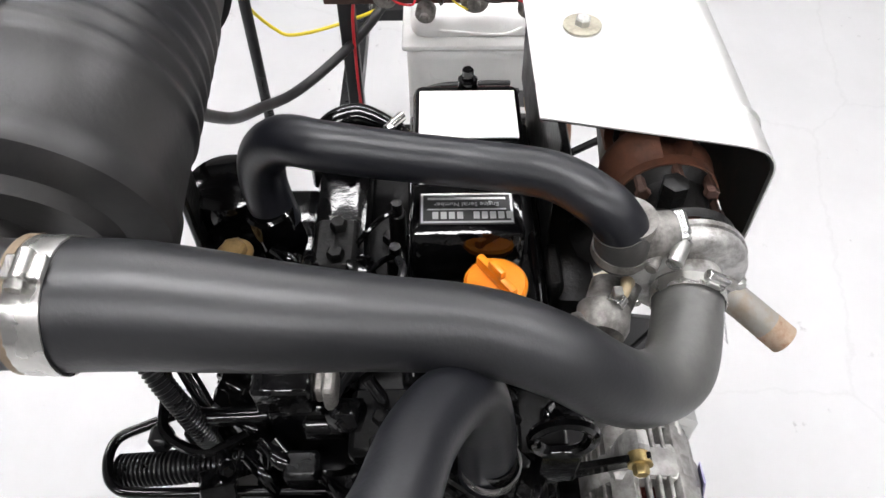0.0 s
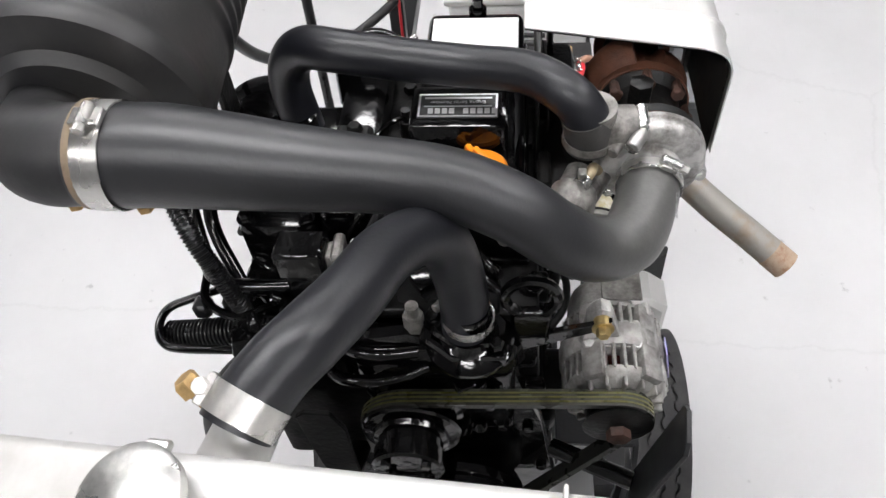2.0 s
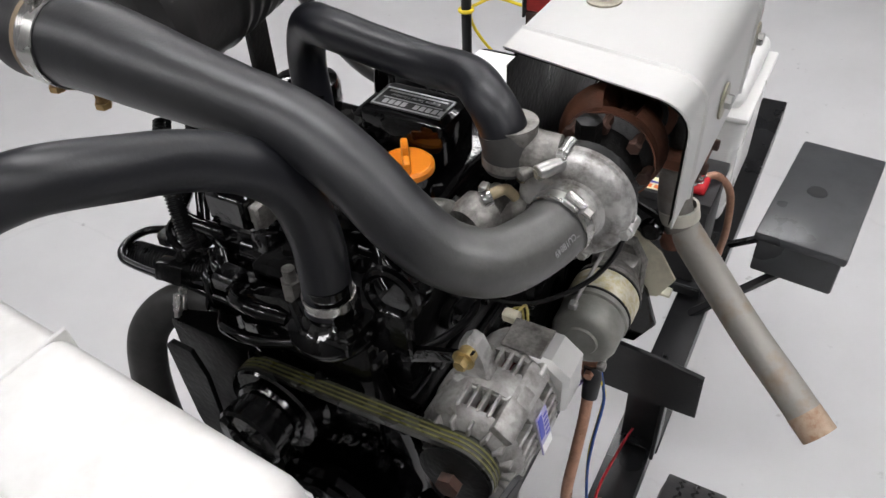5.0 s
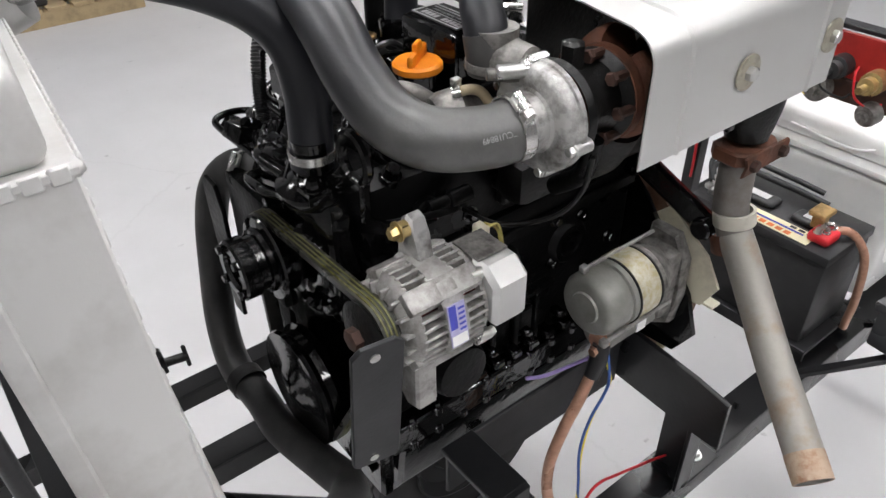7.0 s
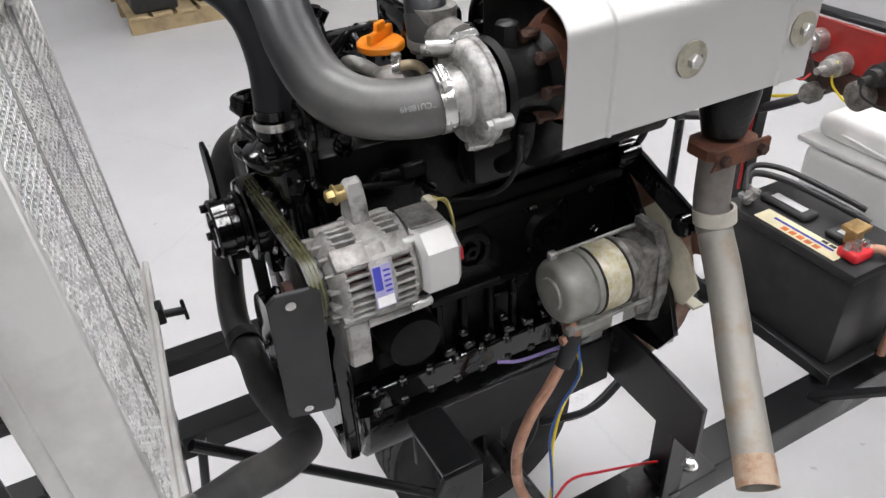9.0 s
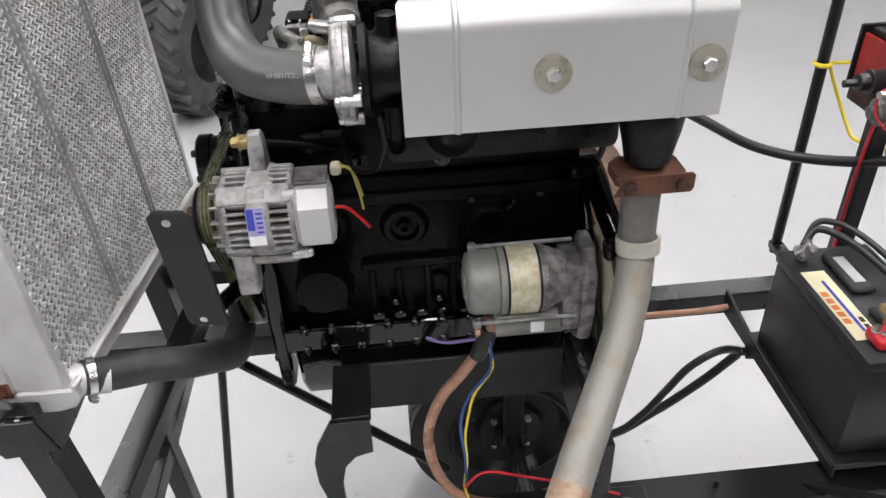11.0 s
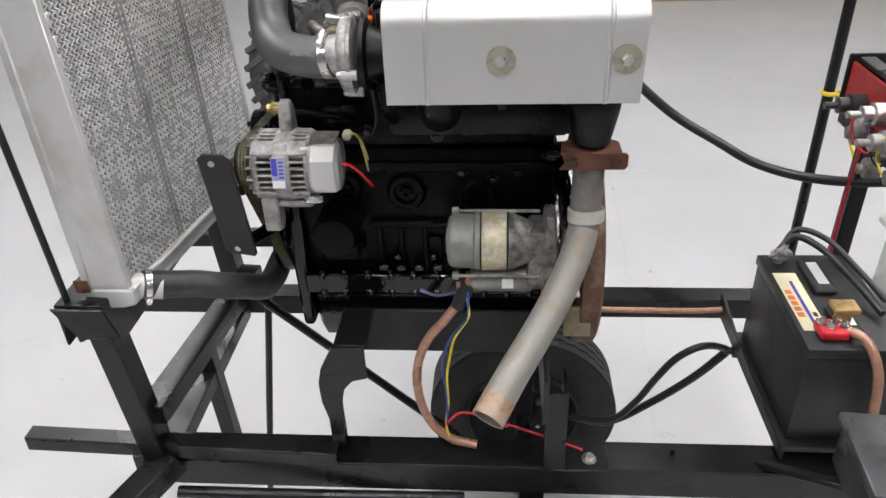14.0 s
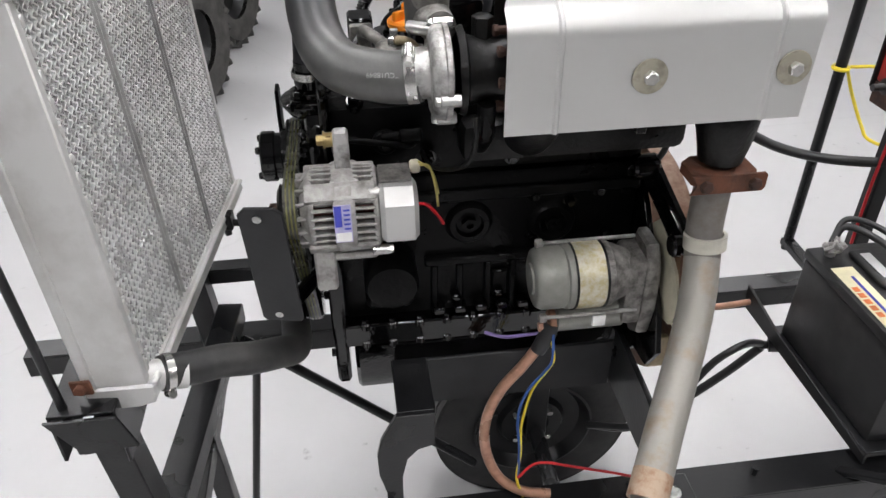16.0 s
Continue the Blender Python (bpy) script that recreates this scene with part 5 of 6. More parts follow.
for side in (0, 1):
    grid = []
    for i, (y, z) in enumerate(prof):
        x0, x1 = shield_edge(i, n)
        j = min(i, n - 2)
        ty, tz = prof[j + 1][0] - prof[j][0], prof[j + 1][1] - prof[j][1]
        L = math.hypot(ty, tz)
        ny, nz = tz / L, -ty / L
        row = []
        for k, s in enumerate(xs):
            o = side * 0.0016 - dep[k]
            row.append(bm.verts.new((x0 + (x1 - x0) * s, y + ny * o, z + nz * o)))
        grid.append(row)
    if side == 0:
        g0 = grid
    for i in range(n - 1):
        for k in range(len(xs) - 1):
            bm.faces.new((grid[i][k], grid[i + 1][k], grid[i + 1][k + 1], grid[i][k + 1]))
rim0 = g0[0] + [r[-1] for r in g0[1:]] + g0[-1][-2::-1] + [r[0] for r in g0[-2:0:-1]]
rim1 = grid[0] + [r[-1] for r in grid[1:]] + grid[-1][-2::-1] + [r[0] for r in grid[-2:0:-1]]
for i in range(len(rim0)):
    bm.faces.new((rim0[i], rim0[(i + 1) % len(rim0)], rim1[(i + 1) % len(rim1)], rim1[i]))
part("sheet", bm, M_SHIELD, shield, angle=24)
# dark lining set just inside the sheet
bm = B()
grid = []
for i, (y, z) in enumerate(prof):
    x0, x1 = shield_edge(i, n)
    j = min(i, n - 2)
    ty, tz = prof[j + 1][0] - prof[j][0], prof[j + 1][1] - prof[j][1]
    L = math.hypot(ty, tz)
    grid.append([bm.verts.new((x0 + 0.002 + (x1 - x0 - 0.004) * s, y + tz / L * q, z - ty / L * q)) for s in (0, 0.5, 1) for q in (WIN,)])
for i in range(n - 1):
    for k in range(2):
        bm.faces.new((grid[i][k], grid[i + 1][k], grid[i + 1][k + 1], grid[i][k + 1]))
part("inner_face", bm, M_INNERDARK, shield, "dark inner face", angle=24)
for p, ax in (((0.168, -0.2735, 1.388), (0, -1, 0)), ((0.337, -0.2735, 1.388), (0, -1, 0)), ((0.205, -0.118, 1.4610), (0, 0, 1))):
    bm = B()
    lathe(bm, p, ax, [(0, 0.0205), (0.0022, 0.0205), (0.0028, 0.019), (0.0028, 0.0)], 28, caps=False)
    w = part("washer", bm, M_OLDZINC, shield, "wide dull olive washer")
    bm = B()
    hexbolt(bm, Vector(p) + Vector(ax) * 0.0028, ax, 0.0085, 0.008)
    part("bolt", bm, M_STEEL, w)
bm = B()
box(bm, (0.163, -0.2705, 1.316), (0.176, -0.262, 1.36), 0.001)
part("bracket", bm, M_CAST, shield)
# added dark sheet that keeps light out from the engine side
bm = B()
box(bm, (0.030, -0.0785, 1.29), (0.346, -0.0770, 1.454), 0.0005)
part("inner_light_block", bm, M_CAST, shield, "dark sheet added to shade the space under the shield")
# a second added sheet, closing the rear end against light
bm = B()
box(bm, (0.3475, -0.262, 1.335), (0.349, -0.077, 1.452), 0.0005)
part("rear_light_block", bm, M_CAST, shield, "dark sheet added to shade the rear of the shield")

# ---- hoses ----
ha = thing("intake_hose", "thick black rubber hose from air cleaner to turbocharger", "hose")
bm = B()
A = [(-0.1876, 0.3120, 1.5080), (-0.1884, 0.2903, 1.5072), (-0.1887, 0.2431, 1.5068), (-0.1923, 0.1897, 1.5038), (-0.1964, 0.1385, 1.5008), (-0.1970, 0.0763, 1.4941), (-0.1958, 0.0060, 1.4812), (-0.2010, -0.0500, 1.4560), (-0.2010, -0.0884, 1.4217), (-0.1900, -0.1242, 1.3890), (-0.1650, -0.1600, 1.3735), (-0.1138, -0.1810, 1.3675), (-0.0780, -0.1890, 1.3715)]
tube(bm, A, [0.0456, 0.0456, 0.0446, 0.0414, 0.0373, 0.0328, 0.0308, 0.0307, 0.0307, 0.0306, 0.0309, 0.0311, 0.0315], 36, 10)
part("rubber", bm, M_HOSEW, ha)
clamp(ha, (-0.088, -0.187, 1.371), (1, -0.16, 0.08), 0.0322, 0.013, (0, -0.45, 0.9))
clamp(ha, (-0.1884, 0.291, 1.5072), (-0.03, -1, -0.02), 0.0459, 0.024, (-0.15, 0.0, 1), M_CLAMP)
bm = B()
lathe(bm, (-0.1878, 0.3055, 1.5080), (-0.03, -1, -0.02), [(-0.004, 0.0455), (-0.003, 0.0475), (0.003, 0.0475), (0.004, 0.0455)], 36, caps=False)
part("liner", bm, M_LINER, ha, "tan rubber liner under the clamp")


def lettering(name, text, size, right, up, at, material, parent):
    """Raised lettering in the built-in font, centred at a place."""
    cu = bpy.data.curves.new(name, "FONT")
    cu.body, cu.size, cu.extrude = text, size, 0.0002
    cu.align_x, cu.align_y = "CENTER", "CENTER"
    cu.materials.append(material)
    r, u = Vector(right).normalized(), Vector(up).normalized()
    m = Matrix(((*r, 0), (*u, 0), (*r.cross(u), 0), (0, 0, 0, 1))).transposed()
    m.translation = Vector(at)
    ob = new(name, cu)
    ob.parent = parent
    ob.matrix_basis = m
    return ob


lettering("part_number", "TCU18849", 0.0085, (-0.985, 0.17, 0.0), (-0.09, -0.52, -0.85), (-0.124, -0.2085, 1.3815), M_PRINT, ha)
lettering("serial_caption", "Engine Serial Number", 0.0068, (0, 1, 0), (-1, 0, 0), (-0.0100, 0.010, 1.4146), M_SILVERLAB, plate)

hb = thing("radiator_hose", "black rubber upper radiator hose arched to the thermostat", "hose")
bm = B()
Bp = [(-0.4370, 0.1210, 1.5110), (-0.4250, 0.1150, 1.5160), (-0.4000, 0.1000, 1.5220), (-0.3772, 0.0830, 1.5240), (-0.3322, 0.0623, 1.5116), (-0.2835, 0.0488, 1.4924), (-0.2432, 0.0300, 1.4675), (-0.2185, 0.0129, 1.4340), (-0.2100, 0.0030, 1.3860), (-0.2120, -0.0021, 1.3405), (-0.2155, -0.0030, 1.2942)]
tube(bm, Bp, 0.0245, 32, 10)
part("rubber", bm, M_HOSE, hb)
clamp(hb, (-0.426, 0.1155, 1.5155), (0.85, -0.45, 0.32), 0.0249, 0.020, (0, 1, 0.35))
clamp(hb, (-0.216, -0.006, 1.312), (0, 0, 1), 0.0249, 0.010, (0.7, 0.7, 0))

hc = thing("charge_hose", "black rubber charge-air hose from turbocharger to manifold", "hose")
bm = B()
C = [(0.0580, 0.2080, 1.3200), (0.0659, 0.2159, 1.3717), (0.0618, 0.2079, 1.4131), (0.0433, 0.1802, 1.4477), (0.0195, 0.1350, 1.4600), (0.0125, 0.0700, 1.4540), (0.0030, 0.0000, 1.4515), (-0.0250, -0.0620, 1.4640), (-0.0560, -0.0990, 1.4630), (-0.0650, -0.1170, 1.4460), (-0.0655, -0.1225, 1.4280), (-0.0630, -0.1240, 1.4080)]
tube(bm, C, [0.0245, 0.0242, 0.0242, 0.0240, 0.0233, 0.0227, 0.0220, 0.0216, 0.0220, 0.0226, 0.0230, 0.0230], 32, 12)
part("rubber", bm, M_HOSE, hc)
bm = B()
tube(bm, [(-0.0652, -0.1185, 1.443), (-0.0652, -0.1230, 1.425), (-0.063, -0.124, 1.405)], 0.0243, 28, 4)
part("cuff", bm, M_HOSE2, hc, "greyed hose end")
clamp(hc, (-0.0635, -0.124, 1.412), (0, 0, 1), 0.0246, 0.009, (-0.5, -0.9, 0), M_DIRTYAL)
bm = B()
cyl(bm, (-0.090, -0.163, 1.421), (-0.062, -0.178, 1.421), 0.0075, 12, 0.001)
part("clamp_screw", bm, M_STEEL, hc)

he = thing("lower_radiator_hose", "black rubber lower hose looping round the engine front", "hose")
bm = B()
E = [(-0.4480, -0.2470, 0.9940), (-0.4250, -0.2330, 0.9850), (-0.4008, -0.2200, 0.9770), (-0.3736, -0.2043, 0.9679), (-0.3382, -0.1873, 0.9521), (-0.3037, -0.1569, 0.9305), (-0.2830, -0.1180, 0.9030), (-0.2848, -0.0517, 0.8815), (-0.2940, 0.0411, 0.8660), (-0.2900, 0.1184, 0.8630), (-0.2930, 0.1975, 0.8780), (-0.2790, 0.2580, 0.9250), (-0.2600, 0.2900, 0.9973), (-0.2450, 0.3030, 1.0683), (-0.2290, 0.2930, 1.1341), (-0.2050, 0.2580, 1.1745), (-0.1850, 0.2063, 1.1830)]
tube(bm, E, 0.0245, 28, 10)
part("rubber", bm, M_HOSE2, he)
clamp(he, (-0.440, -0.242, 0.991), (1, 0.5, -0.28), 0.0249, 0.010, (0, -0.6, -0.8))
clamp(he, (-0.196, 0.235, 1.179), (0.35, -0.9, 0.15), 0.0249, 0.014, (-0.5, -0.5, 0.7))
bm = B()
lathe(bm, (-0.2915, 0.150, 0.868), (-0.03, 0.9, 0.1), [(0, 0.0245), (0.0, 0.028), (0.022, 0.028), (0.022, 0.0245)], 28, caps=False)
part("joiner", bm, M_CAST, he)

# ---- air cleaner ----
air = thing("air_cleaner", "large black cylindrical air cleaner with ribbed shell", "air filter")
AO = V(-0.100, 0.362, 1.482)
AX = V(1, 0.0, 0.176).normalized()
bm = B()
R = 0.119
prof = [(-0.012, 0.05), (-0.012, 0.075), (-0.002, 0.084), (0.0, 0.10), (0.006, R - 0.004), (0.016, R), (0.03, R), (0.034, R - 0.003), (0.10, R - 0.003)]
for k in range(7):
    s = 0.11 + k * 0.022
    prof += [(s, R - 0.003), (s + 0.004, R), (s + 0.010, R), (s + 0.014, R - 0.003)]
prof += [(0.30, R - 0.003), (0.303, R + 0.004), (0.325, R + 0.004), (0.33, R - 0.004), (0.40, R - 0.006), (0.41, R - 0.02), (0.412, 0.0)]
lathe(bm, AO, AX, prof, 64)
part("shell", bm, M_AIR, air)
bm = B()
tube(bm, [AO + AX * 0.0 + V(0, 0.02, 0), AO + V(-0.034, 0.018, 0.002), AO + V(-0.066, 0.006, 0.012), AO + V(-0.082, -0.018, 0.020), AO + V(-0.087, -0.042, 0.025), AO + V(-0.0885, -0.075, 0.025)], [0.047, 0.047, 0.0465, 0.0455, 0.0445, 0.0430], 32, 8)
part("outlet_elbow", bm, M_AIR, air)
bm = B()
box(bm, (0.06, 0.30, 1.20), (0.10, 0.31, 1.42), 0.003)
box(bm, (0.06, 0.27, 1.20), (0.10, 0.31, 1.21), 0.003)
box(bm, (-0.02, 0.16, 1.20), (0.02, 0.31, 1.21), 0.003)
part("bracket", bm, M_CAST, air)


def shell_patch(s0, s1, a0, a1, lift, material, name, parent, label=""):
    """A thin label wrapped on the round shell."""
    u, w = V(0, 1, 0), AX.cross(V(0, 1, 0)) * -1
    bm = B()
    rows = []
    for k in range(13):
        a = radians(a0 + (a1 - a0) * k / 12)
        n_ = u * math.cos(a) + w * math.sin(a) * (1 if w.z > 0 else -1)
        rows.append([bm.verts.new(AO + AX * s + n_ * q) for s, q in ((s0, R + lift), (s1, R + lift), (s1, R - 0.004), (s0, R - 0.004))])
    for p, q in zip(rows, rows[1:]):
        for j in range(4):
            bm.faces.new((p[j], p[(j + 1) % 4], q[(j + 1) % 4], q[j]))
    return part(name, bm, material, parent, label)


sticker = shell_patch(0.072, 0.128, 58, 97, 0.0010, M_STICKER, "sticker", air, "black sticker with white printed bars")
for k in range(4):
    shell_patch(0.080 + 0.011 * k, 0.085 + 0.011 * k, 66 + 4 * k, 94, 0.0016, M_LABELW, "printed_bar", sticker)
for p in ((-0.171, 0.30, 1.428), (-0.174, 0.365, 1.435)):
    bm = B()
    cyl(bm, p, (p[0], p[1], p[2] + 0.03), 0.006, 10)
    hexbolt(bm, p, (0, 0, -1), 0.009, 0.008)
    part("clamp_bolt", bm, M_BRASS, air)

# ---- radiator ----
rad = thing("radiator", "silver aluminium radiator with welded tanks and zigzag fins", "radiator")
RX0, RX1, RY0, RY1, RZ0, RZ1 = -0.552, -0.470, -0.268, 0.375, 1.00, 1.495
bm = B()
box(bm, (RX0 + 0.002, RY0 + 0.003, RZ1 + 0.004), (RX1 - 0.007, RY1 - 0.003, 1.559), 0.012, seg=4)
box(bm, (RX0 - 0.004, RY0 - 0.002, RZ1 - 0.005), (RX1 + 0.006, RY1 + 0.002, RZ1 + 0.005), 0.003)
part("top_tank", bm, M_RADAL, rad)
def shared(name, mesh, parent, at, rot=(0, 0, 0)):
    ob = new(name, mesh)
    ob.parent = parent
    ob.location, ob.rotation_euler = at, rot
    return ob


bm = B()
box(bm, (0, 0, -0.006), (0.0032, 0.0128, 0.0055), 0.0014)
tab = part("crimp_tab", bm, M_RADAL, rad)
tab.location = (RX1 + 0.004, RY0 + 0.006, RZ1)
for k in range(1, 45):
    shared("crimp_tab", tab.data, rad, (RX1 + 0.004, RY0 + 0.006 + k * 0.0142, RZ1))
for k in range(5):
    shared("crimp_tab", tab.data, rad, (RX0 + 0.006 + k * 0.0155, RY0 + 0.0005, RZ1), (0, 0, radians(-90)))
r = random.Random(9)
for k in range(16):
    bm = B()
    z = RZ0 + 0.012 + k * 0.030
    box(bm, (RX1 - 0.003, RY0 + 0.013, z), (RX1 + 0.0035, RY0 + 0.021, z + 0.012 + r.uniform(0, 0.012)), 0.0015)
    part("braze_lug", bm, M_RADAL, rad)
bm = B()
box(bm, (RX0 + 0.001, -0.0920, 1.5), (RX1 - 0.0055, -0.0890, 1.5602), 0.001)
part("weld_seam", bm, M_RADAL, rad)
bm = B()
prof = [(RX0 - 0.002, RZ0), (RX0 - 0.002, 0.985), (RX0 + 0.01, 0.968), (RX0 + 0.03, 0.962), (RX1 - 0.02, 0.962), (RX1 + 0.004, 0.968), (RX1 + 0.014, 0.984), (RX1 + 0.012, RZ0)]
vs = []
extrude(bm, prof, "y", RY0 - 0.002, RY1 + 0.002, 0.004)
box(bm, (RX1 + 0.006, RY0, RZ0 - 0.004), (RX1 + 0.016, RY1, RZ0 + 0.006), 0.003)
part("bottom_tank", bm, M_RADAL, rad)
for y0, y1 in ((RY0, RY0 + 0.016), (RY1 - 0.016, RY1)):
    bm = B()
    box(bm, (RX0, y0, RZ0), (RX1 + 0.002, y1, RZ1), 0.002)
    box(bm, (RX0 + 0.002, y0 - 0.004 if y0 < 0 else y1 - 0.002, RZ0), (RX0 + 0.018, y0 + 0.002 if y0 < 0 else y1 + 0.004, RZ1), 0.002)
    part("side_plate", bm, M_RADAL, rad)
# tubes and zigzag fins of the core
bm = B()
gaps = (-0.05, 0.155)
ntube = 46
pitch = (RY1 - RY0 - 0.034) / ntube
me_v, me_f = [], []
for k in range(ntube + 1):
    y = RY0 + 0.017 + k * pitch
    b0 = len(me_v)
    for x in (RX0 + 0.012, RX1 - 0.0008):
        me_v += [(x, y - 0.0008, RZ0), (x, y + 0.0008, RZ0), (x, y + 0.0008, RZ1), (x, y - 0.0008, RZ1)]
    for a, b, c2, d2 in ((0, 1, 2, 3), (4, 7, 6, 5), (0, 3, 7, 4), (1, 5, 6, 2)):
        me_f.append((b0 + a, b0 + b, b0 + c2, b0 + d2))
me = bpy.data.meshes.new("tube_matrix")
me.from_pydata(me_v, [], me_f)
me.materials.append(M_TUBE)
ob = new("tube_matrix", me)
ob.parent = rad
tagged(ob, kind="stuff")
me_v, me_f = [], []
nz = 88
for k in range(ntube):
    y0 = RY0 + 0.017 + k * pitch + 0.0009
    y1 = y0 + pitch - 0.0018
    if any(abs(y0 + pitch / 2 - g) < 0.013 for g in gaps):
        x_f = RX1 - 0.005
    else:
        x_f = RX1
    b0 = len(me_v)
    for i in range(nz + 1):
        z = RZ0 + (RZ1 - RZ0) * i / nz
        y = y0 if i % 2 else y1
        for x in (x_f, RX0 + 0.010):
            me_v.append((x, y, z - 0.0013))
            me_v.append((x, y, z + 0.0013))
    for i in range(nz):
        a = b0 + 4 * i
        b = a + 4
        me_f += [(a, b, b + 2, a + 2), (a + 1, a + 3, b + 3, b + 1), (a, a + 1, b + 1, b), (a + 2, b + 2, b + 3, a + 3)]
me = bpy.data.meshes.new("fin_matrix")
me.from_pydata(me_v, [], me_f)
me.materials.append(M_FIN)
ob = new("fin_matrix", me)
ob.parent = rad
tagged(ob, kind="stuff")
# necks, cap, drain
bm = B()
tube(bm, [(-0.525, 0.150, 1.505), (-0.50, 0.147, 1.500), (-0.475, 0.142, 1.498), (-0.442, 0.130, 1.509)], [0.026, 0.026, 0.0245, 0.0225], 24, 6)
part("hose_neck", bm, M_RADAL, rad)
bm = B()
tube(bm, [(-0.482, -0.240, 0.992), (-0.462, -0.232, 0.988), (-0.432, -0.220, 0.979)], 0.0225, 24, 4)
part("hose_neck", bm, M_RADAL, rad)
bm = B()
lathe(bm, (-0.515, 0.150, 1.553), (0, 0, 1), [(0, 0.022), (0.018, 0.022), (0.020, 0.031), (0.030, 0.031), (0.034, 0.026), (0.036, 0.0)], 28)
box(bm, (-0.552, 0.141, 1.569), (-0.478, 0.159, 1.574), 0.002)
part("filler_cap", bm, M_STEEL, rad, "pressed steel filler cap")
bm = B()
box(bm, (RX1 + 0.010, 0.205, 0.975), (RX1 + 0.024, 0.235, 1.005), 0.002)
cyl(bm, (RX1 + 0.02, 0.22, 0.985), (RX1 + 0.055, 0.22, 0.98), 0.007, 10)
box(bm, (RX1 + 0.05, 0.216, 0.962), (RX1 + 0.056, 0.224, 1.0), 0.002)
part("drain_tap", bm, M_CAST, rad)
bm = B()
box(bm, (RX0 - 0.012, RY0 - 0.008, 0.996), (RX0 + 0.016, RY0 - 0.003, 1.02), 0.002)
hexbolt(bm, (RX0 + 0.002, RY0 - 0.008, 1.008), (0, -1, 0), 0.008, 0.007)
part("mount_tab", bm, M_RUST, rad, "rusty mounting tab and bolt")
bm = B()
cyl(bm, (-0.440, 0.150, 1.525), (-0.434, 0.160, 1.540), 0.005, 8)
hexbolt(bm, (-0.434, 0.160, 1.540), (0.3, 0.5, 0.8), 0.009, 0.012)
part("bleed_screw", bm, M_BRASS, rad, "gold coloured bleed screw")

# the radiator leans back a little and stands slightly askew
rad.matrix_basis = Matrix.Translation((-0.460, -0.276, 1.003)) @ Matrix.Rotation(radians(-5.0), 4, "Z") @ Matrix.Rotation(radians(-3.3), 4, "Y") @ Matrix.Rotation(radians(-3.2), 4, "X") @ Matrix.Diagonal((1, 0.93, 1, 1)) @ Matrix.Translation((0.47, 0.268, -1.0))

rodl = thing("radiator_stay", "thin black steel stay beside the radiator", "stay")
bm = B()
cyl(bm, (-0.565, -0.285, 0.90), (-0.585, -0.285, 1.55), 0.006, 10)
part("stay_bar", bm, M_FRAME, rodl)
bm = B()
cyl(bm, (-0.452, 0.39, 0.80), (-0.452, 0.39, 1.55), 0.008, 10)
part("stay_bar", bm, M_FRAME, rodl)

# ---- battery ----
bat = thing("battery", "black twelve-volt battery with pale yellow label on its lid", "battery")
X0, X1, Y0, Y1 = 0.706, 0.878, -0.228, 0.078
bm = B()
box(bm, (X0, Y0, 0.641), (X1, Y1, 0.835), 0.006, seg=2)
part("case", bm, M_PLASTIC, bat)
bm = B()
box(bm, (X0 - 0.003, Y0 - 0.003, 0.836), (X1 + 0.003, Y1 + 0.003, 0.858), 0.004, seg=2)
box(bm, (X0 + 0.062, Y0 + 0.16, 0.858), (X0 + 0.105, Y1 - 0.03, 0.872), 0.008, seg=3)
box(bm, (X0 + 0.062, Y0 + 0.03, 0.858), (X0 + 0.105, Y0 + 0.12, 0.872), 0.008, seg=3)
part("lid", bm, M_PLASTIC, bat)
for y0, y1 in ((Y0 + 0.18, Y1 - 0.05), (Y0 + 0.05, Y0 + 0.10)):
    bm = B()
    box(bm, (X0 + 0.074, y0, 0.8722), (X0 + 0.094, y1, 0.8728))
    part("vent_print", bm, M_SILVERLAB, bat, "worn silver print on the vent cover")
bm = B()
box(bm, (X0 + 0.006, Y0 + 0.05, 0.8585), (X0 + 0.050, Y1 - 0.07, 0.8595))
lab = part("lid_label", bm, M_YLAB, bat, "pale yellow printed label")
bm = B()
box(bm, (X0 + 0.028, Y0 + 0.07, 0.860), (X0 + 0.034, Y1 - 0.10, 0.8604))
part("blue_stripe", bm, M_BLUE, lab)
for k in range(5):
    bm = B()
    box(bm, (X0 + 0.010, Y0 + 0.09 + 0.018 * k, 0.860), (X0 + 0.022, Y0 + 0.103 + 0.018 * k, 0.8604))
    part("printed_bar", bm, M_ORPRINT, lab)
for k in range(3):
    bm = B()
    box(bm, (X0 + 0.038, Y0 + 0.055 + 0.018 * k, 0.860), (X0 + 0.046, Y0 + 0.068 + 0.018 * k, 0.8604))
    part("printed_bar", bm, M_DARKPRINT, lab)
bm = B()
r = random.Random(4)
cyl(bm, (0.735, 0.05, 0.858), (0.735, 0.05, 0.878), 0.010, 14, 0.002)
box(bm, (0.722, 0.035, 0.868), (0.75, 0.066, 0.882), 0.004)
for k in range(7):
    box(bm, (-0.012, -0.007, -0.004), (0.012, 0.007, 0.004), 0.002, pose(0.733 + r.uniform(-0.014, 0.014), 0.05 + r.uniform(-0.016, 0.016), 0.884 + r.uniform(-0.004, 0.008), r.uniform(-60, 60), r.uniform(-60, 60), r.uniform(0, 180)))
part("lead_terminal", bm, M_CASTAL2, bat, "crumpled lead clamp terminal")
bm = B()
box(bm, (0.728, -0.210, 0.8585), (0.780, -0.165, 0.880), 0.008, seg=3)
red_clamp = part("red_terminal_cover", bm, M_RED, bat, "red positive terminal clamp")
